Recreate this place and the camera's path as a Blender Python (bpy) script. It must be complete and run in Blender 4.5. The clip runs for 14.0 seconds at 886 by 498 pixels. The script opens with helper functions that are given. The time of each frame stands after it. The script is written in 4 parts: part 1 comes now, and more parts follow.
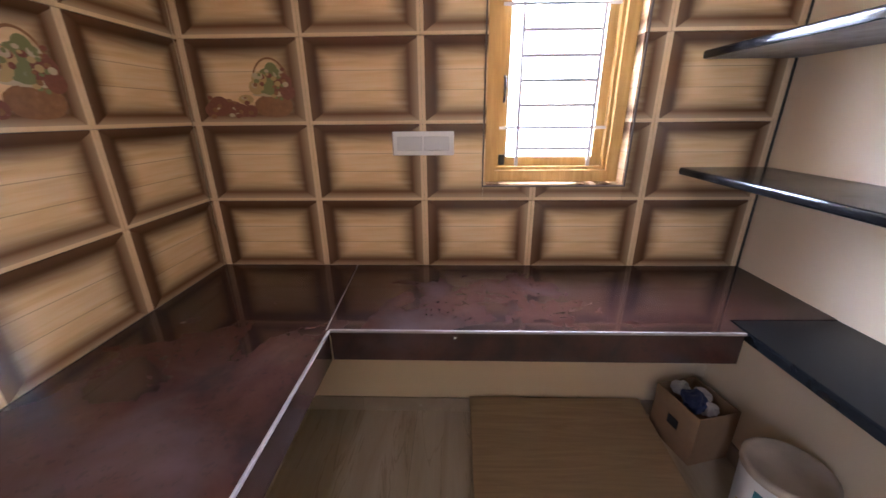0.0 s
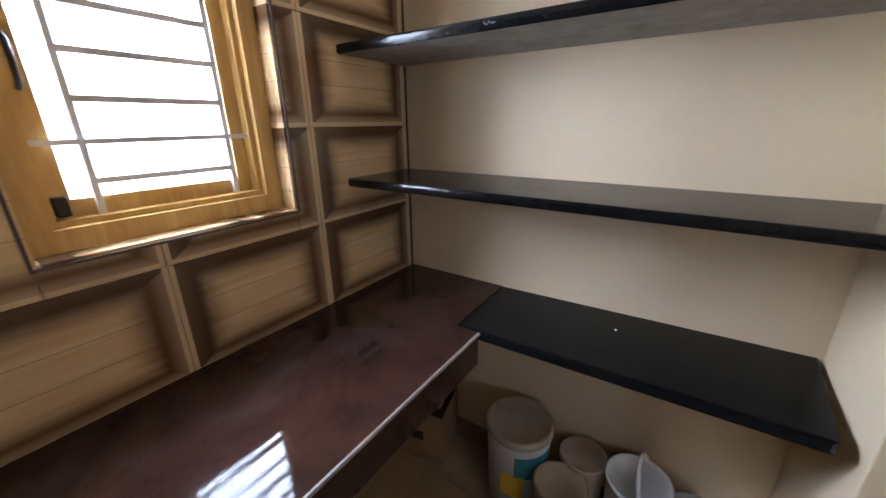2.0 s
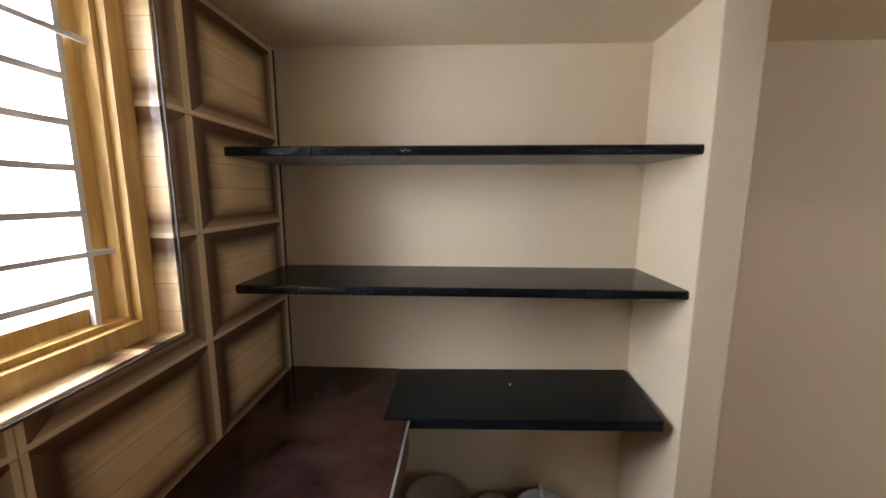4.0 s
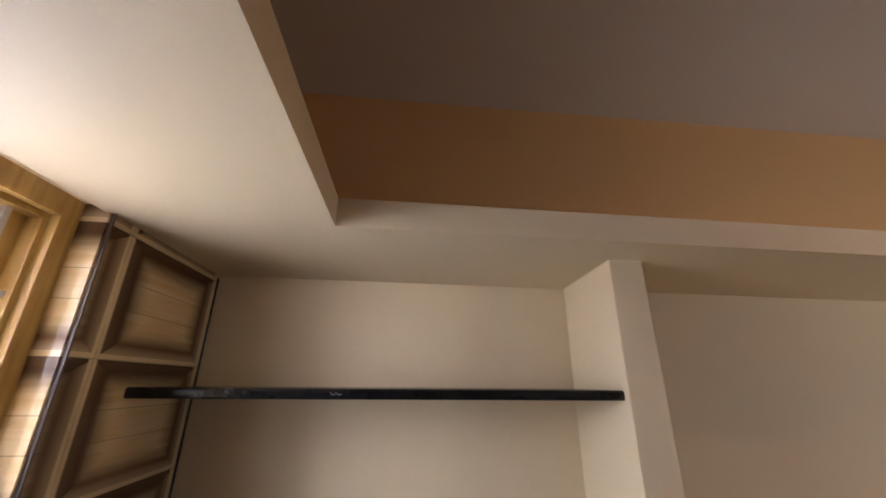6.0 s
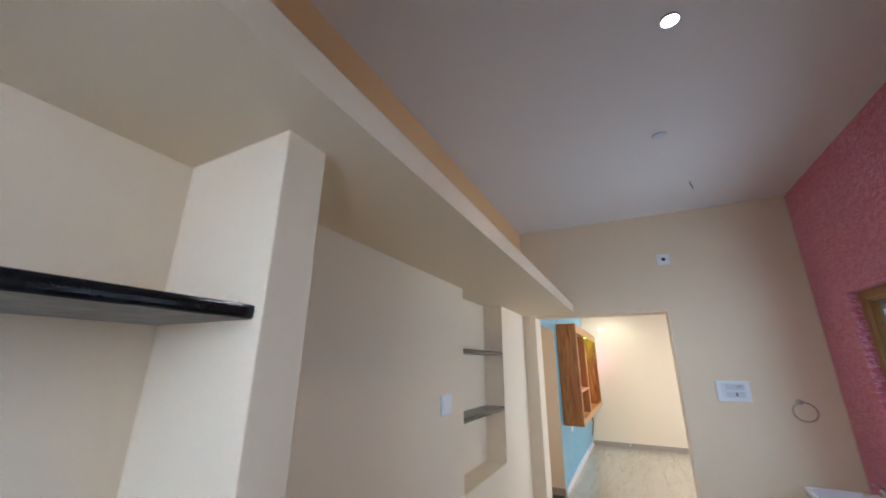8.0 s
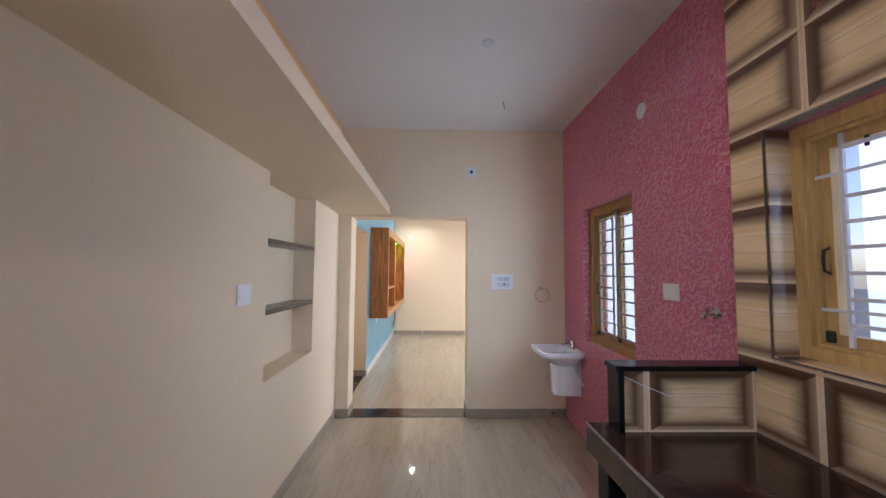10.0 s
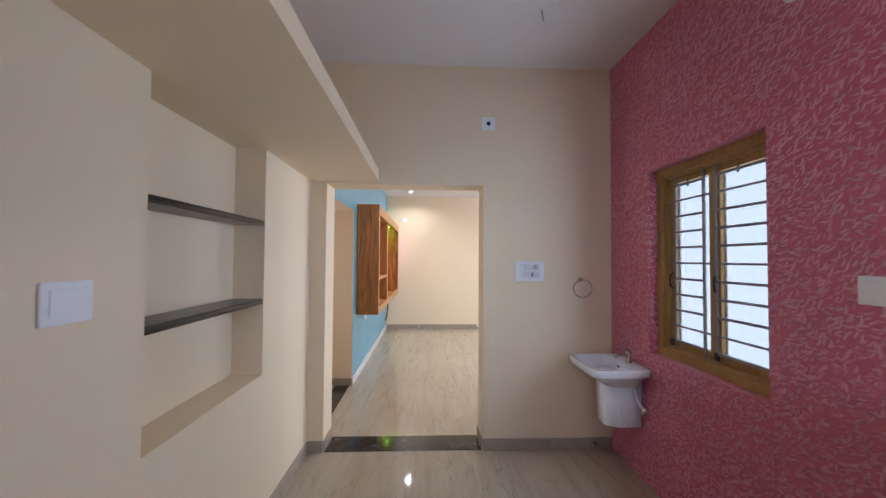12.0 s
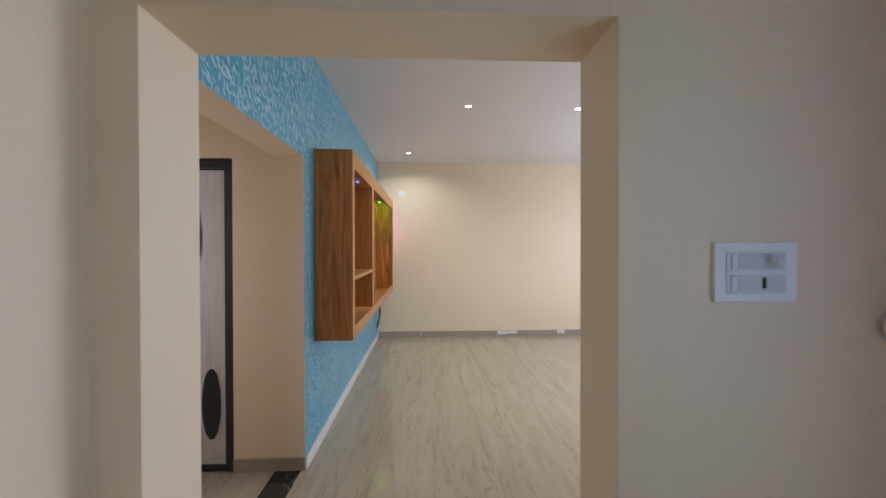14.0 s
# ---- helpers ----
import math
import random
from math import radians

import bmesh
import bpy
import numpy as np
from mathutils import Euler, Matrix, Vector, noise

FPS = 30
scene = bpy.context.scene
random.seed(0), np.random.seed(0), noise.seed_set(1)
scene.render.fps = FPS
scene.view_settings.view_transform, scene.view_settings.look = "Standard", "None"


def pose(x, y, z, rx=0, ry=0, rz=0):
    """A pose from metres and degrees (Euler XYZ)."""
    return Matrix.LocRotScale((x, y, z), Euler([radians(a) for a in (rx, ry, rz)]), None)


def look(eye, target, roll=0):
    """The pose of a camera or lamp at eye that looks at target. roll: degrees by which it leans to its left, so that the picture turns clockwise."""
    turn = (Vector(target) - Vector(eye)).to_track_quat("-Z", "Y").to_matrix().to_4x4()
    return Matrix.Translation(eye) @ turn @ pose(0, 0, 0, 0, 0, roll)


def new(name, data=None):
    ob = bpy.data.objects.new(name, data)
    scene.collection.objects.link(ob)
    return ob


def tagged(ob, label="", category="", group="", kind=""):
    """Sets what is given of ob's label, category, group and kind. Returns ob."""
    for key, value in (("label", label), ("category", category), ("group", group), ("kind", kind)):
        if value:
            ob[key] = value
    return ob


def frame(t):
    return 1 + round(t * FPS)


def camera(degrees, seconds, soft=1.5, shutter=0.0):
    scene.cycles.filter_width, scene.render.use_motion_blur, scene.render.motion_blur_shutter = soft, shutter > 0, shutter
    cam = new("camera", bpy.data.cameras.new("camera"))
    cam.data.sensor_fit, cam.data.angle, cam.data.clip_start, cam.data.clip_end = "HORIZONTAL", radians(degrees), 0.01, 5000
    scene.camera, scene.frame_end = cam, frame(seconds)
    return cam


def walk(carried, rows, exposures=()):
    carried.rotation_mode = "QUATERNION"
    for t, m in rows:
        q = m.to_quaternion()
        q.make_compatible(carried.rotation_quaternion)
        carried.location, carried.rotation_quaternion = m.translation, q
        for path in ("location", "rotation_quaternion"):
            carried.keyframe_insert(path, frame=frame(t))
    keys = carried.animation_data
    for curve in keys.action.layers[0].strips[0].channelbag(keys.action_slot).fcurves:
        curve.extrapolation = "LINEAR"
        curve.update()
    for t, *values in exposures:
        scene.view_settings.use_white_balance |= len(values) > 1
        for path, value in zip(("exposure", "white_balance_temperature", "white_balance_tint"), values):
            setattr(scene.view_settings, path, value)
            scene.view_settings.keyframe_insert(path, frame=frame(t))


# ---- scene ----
cam = camera(100.7, 14.0, 1.5, 0.2)
PATH = [
    (0, (0.0, -0.07, 1.539), (-0.06, 1.808, 0.854), -0.5),
    (0.5, (-0.065, 0.033, 1.521), (0.317, 1.879, 0.851), -0.8),
    (1, (-0.029, 0.199, 1.516), (0.789, 1.903, 0.863), -0.8),
    (1.5, (0.024, 0.329, 1.512), (1.221, 1.796, 0.869), -1.0),
    (2, (0.021, 0.485, 1.518), (1.587, 1.544, 0.863), -0.6),
    (2.2, (0.035, 0.541, 1.52), (1.701, 1.423, 0.851), -0.9),
    (4.3, (-0.206, 0.806, 1.646), (1.785, 0.794, 1.456), 0.4),
    (4.5, (-0.22, 0.796, 1.666), (1.779, 0.795, 1.641), 0.4),
    (5, (-0.265, 0.792, 1.721), (1.703, 0.795, 2.078), 0.4),
    (5.5, (-0.282, 0.79, 1.766), (1.613, 0.781, 2.403), 0.2),
    (6, (-0.2, 0.781, 1.78), (1.669, 0.593, 2.466), 0.5),
    (6.5, (-0.079, 0.785, 1.756), (1.696, 0.18, 2.45), 1.1),
    (7, (0.067, 0.74, 1.713), (1.607, -0.32, 2.423), 0.7),
    (7.5, (0.186, 0.662, 1.686), (1.44, -0.729, 2.386), 1.3),
    (8, (0.258, 0.61, 1.65), (1.114, -1.098, 2.242), 0.4),
    (8.5, (0.316, 0.579, 1.622), (0.732, -1.318, 2.097), 0.6),
    (9, (0.308, 0.577, 1.582), (0.415, -1.392, 1.914), 0.5),
    (9.2, (0.298, 0.557, 1.555), (0.338, -1.424, 1.826), 0.4),
    (11.3, (0.272, 0.043, 1.536), (0.189, -1.954, 1.602), 0.5),
    (11.5, (0.295, -0.118, 1.523), (0.208, -2.115, 1.585), 0.5),
    (12, (0.366, -0.532, 1.531), (0.282, -2.529, 1.585), 0.4),
    (12.5, (0.387, -1.017, 1.526), (0.306, -3.015, 1.567), 0.4),
    (13, (0.426, -1.505, 1.503), (0.338, -3.502, 1.536), 0.3),
    (13.5, (0.436, -2.023, 1.491), (0.356, -4.022, 1.497), 0.5),
    (14, (0.434, -2.524, 1.51), (0.351, -4.522, 1.495), -0.1),
]
walk(cam, [(t, look(eye, target, roll)) for t, eye, target, roll in PATH], exposures=[(0.0, 2.36, 6150, 34), (0.5, 2.12, 6200, 34), (1.0, 1.94, 6100, 30), (1.5, 1.58, 6300, 28), (2.0, 1.28, 6600, 25), (4.3, 0.96, 7450, 26), (4.5, 0.88, 7600, 26), (5.0, 0.38, 8150, 29), (5.5, 0.08, 8450, 33), (6.0, 0.62, 7900, 33), (6.5, 1.35, 6850, 31), (7.0, 1.3, 6050, 26), (7.5, 1.15, 5750, 24), (8.0, 1.05, 5800, 23), (8.5, 0.97, 5900, 26), (9.0, 1.0, 6050, 27), (11.5, 1.02, 5950, 31), (12.0, 0.86, 5950, 29), (12.5, 0.64, 6050, 29), (13.0, 0.57, 6100, 30), (13.5, 0.5, 5950, 27), (14.0, 0.3, 5800, 25)])

# ---- light ----
world = bpy.data.worlds.new("sky")
scene.world = world
world.use_nodes = True
_wn = world.node_tree
_sky = _wn.nodes.new("ShaderNodeTexSky")
_sky.sky_type, _sky.sun_disc = "NISHITA", False
_sky.sun_elevation, _sky.sun_rotation = radians(55), radians(120)
_wn.links.new(_sky.outputs[0], _wn.nodes["Background"].inputs[0])
_wn.nodes["Background"].inputs[1].default_value = 0.1


def area_lamp(name, m, sx, sy, watts, colour, spread=180):
    d = bpy.data.lights.new(name, "AREA")
    d.shape, d.size, d.size_y, d.energy, d.color, d.spread = "RECTANGLE", sx, sy, watts, colour, radians(spread)
    ob = new(name, d)
    ob.matrix_world = m
    return ob


DAY = (0.64, 0.83, 1.0)
area_lamp("daylight_north_sky", look((0.425, 2.45, 2.53), (0.425, 0.5, 2.53)), 2.3, 1.66, 230, DAY)
area_lamp("daylight_north_ground", look((0.425, 2.45, 1.32), (0.425, 0.5, 1.32)), 2.3, 0.76, 32, DAY)
area_lamp("daylight_west_window", look((-2.15, -0.54, 1.65), (0.5, -0.54, 1.65)), 1.95, 2.2, 8, DAY)
area_lamp("daylight_dining_window", look((-1.42, -2.62, 1.52), (0.5, -2.62, 1.52)), 1.5, 1.7, 74, (0.63, 0.86, 0.98))
# living room daylight enters from out of view; its opening is assumed
area_lamp("daylight_living_assumed", look((-3.62, -6.4, 1.5), (0.5, -6.4, 1.5)), 2.4, 1.6, 73, (0.78, 0.93, 1.0))
# added fill from out of view, brightens the passage
area_lamp("passage_fill", look((2.92, -4.4, 1.5), (1.0, -4.4, 1.5)), 0.8, 1.1, 5, (0.95, 1.0, 0.95))


# ---- material helpers ----
def material(name):
    m = bpy.data.materials.new(name)
    m.use_nodes = True
    return m, m.node_tree, m.node_tree.nodes["Principled BSDF"]


def node(nt, kind, **settings):
    n = nt.nodes.new(kind)
    for key, value in settings.items():
        setattr(n, key, value)
    return n


def sock(nt, target, value):
    if isinstance(value, bpy.types.NodeSocket):
        nt.links.new(value, target)
    elif value is not None:
        target.default_value = value


def calc(nt, op, a, b=None, c=None):
    n = node(nt, "ShaderNodeMath", operation=op)
    for s, v in zip(n.inputs, (a, b, c)):
        sock(nt, s, v)
    return n.outputs[0]


def blend(nt, fac, a, b, mode="MIX"):
    n = node(nt, "ShaderNodeMix", data_type="RGBA", blend_type=mode)
    sock(nt, n.inputs[0], fac)
    for s, v in ((n.inputs[6], a), (n.inputs[7], b)):
        sock(nt, s, (*v, 1) if isinstance(v, tuple) and len(v) == 3 else v)
    return n.outputs[2]


def ramp(nt, fac, stops):
    n = node(nt, "ShaderNodeValToRGB")
    while len(n.color_ramp.elements) < len(stops):
        n.color_ramp.elements.new(0.5)
    for e, (p, col) in zip(n.color_ramp.elements, stops):
        e.position, e.color = p, (*col, 1)
    sock(nt, n.inputs[0], fac)
    return n.outputs[0]


def coords(nt, scale=(1, 1, 1), offset=(0, 0, 0)):
    g = node(nt, "ShaderNodeNewGeometry")
    m = node(nt, "ShaderNodeMapping")
    m.inputs["Scale"].default_value = scale
    m.inputs["Location"].default_value = offset
    nt.links.new(g.outputs["Position"], m.inputs["Vector"])
    return m.outputs[0]


def cloud(nt, vec, scale, detail=4.0, rough=0.55, warp=0.0):
    n = node(nt, "ShaderNodeTexNoise")
    sock(nt, n.inputs["Vector"], vec)
    n.inputs["Scale"].default_value, n.inputs["Detail"].default_value = scale, detail
    n.inputs["Roughness"].default_value, n.inputs["Distortion"].default_value = rough, warp
    return n.outputs["Fac"]


def relief(nt, bsdf, height, strength, distance=0.002):
    n = node(nt, "ShaderNodeBump")
    n.inputs["Strength"].default_value, n.inputs["Distance"].default_value = strength, distance
    nt.links.new(height, n.inputs["Height"])
    nt.links.new(n.outputs[0], bsdf.inputs["Normal"])


def paint(name, colour, rough=0.6, vary=0.05):
    m, nt, b = material(name)
    v = coords(nt)
    big, fine = cloud(nt, v, 1.6, 3), cloud(nt, v, 60, 5)
    dark = tuple(c * (1 - vary) for c in colour)
    col = blend(nt, big, dark, colour)
    col = blend(nt, calc(nt, "MULTIPLY", fine, 0.25), col, dark)
    nt.links.new(col, b.inputs["Base Color"])
    b.inputs["Roughness"].default_value = rough
    relief(nt, b, calc(nt, "ADD", calc(nt, "MULTIPLY", big, 2.0), fine), 0.12, 0.002)
    return m


def plain(name, colour, rough=0.4, metal=0.0, grain=40, vary=0.12):
    m, nt, b = material(name)
    n = cloud(nt, coords(nt), grain, 4)
    nt.links.new(blend(nt, n, tuple(c * (1 - vary) for c in colour), colour), b.inputs["Base Color"])
    sock(nt, b.inputs["Roughness"], calc(nt, "MULTIPLY_ADD", n, 0.12, max(rough - 0.06, 0.02)))
    b.inputs["Metallic"].default_value = metal
    return m


def stroke_wall(name, base, light, seed, size=1.0, lean=-0.6):
    """Roller-textured paint: a smooth ground with short tapered pearly strokes in relief."""
    m, nt, b = material(name)
    g = node(nt, "ShaderNodeNewGeometry")
    xyz = node(nt, "ShaderNodeSeparateXYZ")
    nt.links.new(g.outputs["Position"], xyz.inputs[0])
    warp = node(nt, "ShaderNodeTexNoise")
    nt.links.new(g.outputs["Position"], warp.inputs["Vector"])
    warp.inputs["Scale"].default_value = 22
    wx = node(nt, "ShaderNodeSeparateXYZ")
    nt.links.new(warp.outputs["Color"], wx.inputs[0])
    patch = cloud(nt, coords(nt), 3.2, 3)
    total = None
    for k in range(4):
        comb = node(nt, "ShaderNodeCombineXYZ")
        sock(nt, comb.inputs[0], calc(nt, "ADD", calc(nt, "ADD", calc(nt, "ADD", xyz.outputs[1], xyz.outputs[0]), seed + 3.37 * k), calc(nt, "MULTIPLY", wx.outputs[0], 0.014)))
        sock(nt, comb.inputs[1], calc(nt, "ADD", calc(nt, "ADD", xyz.outputs[2], 1.73 * k), calc(nt, "MULTIPLY", wx.outputs[1], 0.014)))
        vor = node(nt, "ShaderNodeTexVoronoi", voronoi_dimensions="2D", feature="F1")
        nt.links.new(comb.outputs[0], vor.inputs["Vector"])
        vor.inputs["Scale"].default_value = (19 + 4 * k) / size
        sub = node(nt, "ShaderNodeVectorMath", operation="SUBTRACT")
        nt.links.new(comb.outputs[0], sub.inputs[0])
        nt.links.new(vor.outputs["Position"], sub.inputs[1])
        rnd = node(nt, "ShaderNodeSeparateXYZ")
        nt.links.new(vor.outputs["Color"], rnd.inputs[0])
        rot = node(nt, "ShaderNodeVectorRotate", rotation_type="Z_AXIS")
        nt.links.new(sub.outputs[0], rot.inputs["Vector"])
        sock(nt, rot.inputs["Angle"], calc(nt, "MULTIPLY_ADD", rnd.outputs[0], 1.9, lean - 0.95))
        p = node(nt, "ShaderNodeSeparateXYZ")
        nt.links.new(rot.outputs[0], p.inputs[0])
        along = calc(nt, "DIVIDE", p.outputs[0], (0.027 - 0.003 * k) * size)
        along2 = calc(nt, "MULTIPLY", along, along)
        bend = calc(nt, "MULTIPLY", along2, calc(nt, "MULTIPLY_ADD", rnd.outputs[1], 0.012 * size, -0.006 * size))
        # a stroke is sharp on its upper side and fades out on the lower one
        across = calc(nt, "DIVIDE", calc(nt, "SUBTRACT", p.outputs[1], bend), (0.0095 - 0.001 * k) * size)
        across = calc(nt, "MAXIMUM", calc(nt, "MULTIPLY", across, 2.2), calc(nt, "MULTIPLY", across, -0.8))
        taper = calc(nt, "MAXIMUM", calc(nt, "SUBTRACT", 1.0, along2), 0.0)
        s = calc(nt, "MAXIMUM", calc(nt, "SUBTRACT", taper, across), 0.0)
        s = calc(nt, "MULTIPLY", s, calc(nt, "MAXIMUM", calc(nt, "MULTIPLY_ADD", rnd.outputs[2], 1.7, -0.35), 0.0))
        total = s if total is None else calc(nt, "MAXIMUM", total, s)
    total = calc(nt, "MINIMUM", total, 1.0)
    mottle = cloud(nt, coords(nt), 26, 4)
    ground = blend(nt, mottle, tuple(c * 0.80 for c in base), tuple(min(1, c * 1.14) for c in base))
    # pale stroke colour holds both the pearl paint and the glint on its relief
    amount = calc(nt, "MULTIPLY", total, calc(nt, "MULTIPLY_ADD", patch, 3.0, -0.25))
    nt.links.new(blend(nt, calc(nt, "MINIMUM", calc(nt, "MAXIMUM", amount, 0.0), 0.56), ground, light), b.inputs["Base Color"])
    sock(nt, b.inputs["Roughness"], calc(nt, "MULTIPLY_ADD", total, -0.12, 0.31))
    height = calc(nt, "ADD", calc(nt, "MULTIPLY", total, 1.5), calc(nt, "MULTIPLY", mottle, 0.9))
    relief(nt, b, height, 1.0, 0.0042)
    return m


def wood(name, light, dark, along="z", rough=0.35, scale=1.0, figure=3.0):
    m, nt, b = material(name)
    st = {"x": (1.2, 14, 14), "y": (14, 1.2, 14), "z": (14, 14, 1.2)}[along]
    v = coords(nt, tuple(s * scale for s in st))
    n = cloud(nt, v, 1.0, 6, 0.6, figure)
    fine = cloud(nt, coords(nt, tuple(s * 9 * scale for s in st)), 1.0, 3)
    col = ramp(nt, n, [(0.32, dark), (0.5, tuple((a + c) / 2 for a, c in zip(light, dark))), (0.68, light)])
    col = blend(nt, calc(nt, "MULTIPLY", fine, 0.35), col, dark)
    nt.links.new(col, b.inputs["Base Color"])
    sock(nt, b.inputs["Roughness"], calc(nt, "MULTIPLY_ADD", fine, 0.15, rough - 0.07))
    relief(nt, b, fine, 0.15, 0.001)
    return m


def floor_tile_material():
    m, nt, b = material("wood_grain_floor_tile")
    info = node(nt, "ShaderNodeObjectInfo")
    shift = node(nt, "ShaderNodeVectorMath", operation="ADD")
    comb = node(nt, "ShaderNodeCombineXYZ")
    sock(nt, comb.inputs[0], calc(nt, "MULTIPLY", info.outputs["Random"], 9.0))
    sock(nt, comb.inputs[1], calc(nt, "MULTIPLY", info.outputs["Random"], 5.0))
    nt.links.new(coords(nt, (9, 0.9, 1)), shift.inputs[0])
    nt.links.new(comb.outputs[0], shift.inputs[1])
    n = cloud(nt, shift.outputs[0], 1.0, 7, 0.62, 1.2)
    f = cloud(nt, coords(nt, (120, 6, 1)), 1.0, 4)
    col = ramp(nt, n, [(0.25, (0.30, 0.225, 0.145)), (0.40, (0.40, 0.32, 0.225)), (0.55, (0.435, 0.355, 0.255)), (0.75, (0.475, 0.395, 0.29))])
    col = blend(nt, calc(nt, "MULTIPLY", calc(nt, "POWER", f, 3.0), 0.30), col, (0.24, 0.18, 0.125))
    col = blend(nt, calc(nt, "MULTIPLY", info.outputs["Random"], 0.05), col, (0.3, 0.24, 0.17))
    wander = cloud(nt, coords(nt, (5.5, 0.75, 1), (3.1, 0.7, 0)), 1.0, 5, 0.6, 0.8)
    vein = calc(nt, "SUBTRACT", 1.0, calc(nt, "MINIMUM", calc(nt, "MULTIPLY", calc(nt, "ABSOLUTE", calc(nt, "SUBTRACT", wander, 0.5)), 95.0), 1.0))
    vein = calc(nt, "MULTIPLY", vein, calc(nt, "MULTIPLY", calc(nt, "POWER", cloud(nt, coords(nt, (3, 2.2, 1)), 1.0, 3), 2.0), 2.2))
    col = blend(nt, calc(nt, "MINIMUM", vein, 0.38), col, (0.20, 0.14, 0.085))
    nt.links.new(col, b.inputs["Base Color"])
    sock(nt, b.inputs["Roughness"], calc(nt, "MULTIPLY_ADD", cloud(nt, coords(nt), 5, 4), 0.06, 0.015))
    return m


def granite(name, stops, scale, rough, spots=None, gloss=0.4, dust=0.0):
    m, nt, b = material(name)
    v = coords(nt)
    n = cloud(nt, v, scale, 6, 0.55, 0.6)
    col = ramp(nt, n, stops)
    fine = cloud(nt, v, scale * 14, 3)
    col = blend(nt, calc(nt, "MULTIPLY", calc(nt, "GREATER_THAN", fine, 0.62), 0.35), col, spots or stops[-1][1])
    b.inputs["Specular IOR Level"].default_value = gloss
    film = node(nt, "ShaderNodeMapRange", interpolation_type="SMOOTHSTEP")
    sock(nt, film.inputs[0], cloud(nt, v, 3.2, 4, 0.5, 0.5))
    film.inputs[1].default_value, film.inputs[2].default_value = 0.45, 0.75
    col = blend(nt, calc(nt, "MULTIPLY", film.outputs[0], dust), col, (0.125, 0.118, 0.125))
    nt.links.new(col, b.inputs["Base Color"])
    sock(nt, b.inputs["Roughness"], calc(nt, "MULTIPLY_ADD", calc(nt, "POWER", cloud(nt, v, 6, 4), 3.0), 0.25, rough - 0.04))
    return m


def veined_marble():
    m, nt, b = material("black_veined_marble")
    n = cloud(nt, coords(nt), 2.6, 4, 0.55, 0.8)
    vein = calc(nt, "LESS_THAN", calc(nt, "ABSOLUTE", calc(nt, "SUBTRACT", n, 0.5)), 0.002)
    base = blend(nt, cloud(nt, coords(nt), 20, 4), (0.012, 0.012, 0.012), (0.03, 0.028, 0.026))
    nt.links.new(blend(nt, calc(nt, "MULTIPLY", vein, calc(nt, "MULTIPLY", cloud(nt, coords(nt), 9, 3), 0.9)), base, (0.4, 0.38, 0.35)), b.inputs["Base Color"])
    b.inputs["Roughness"].default_value = 0.12
    return m


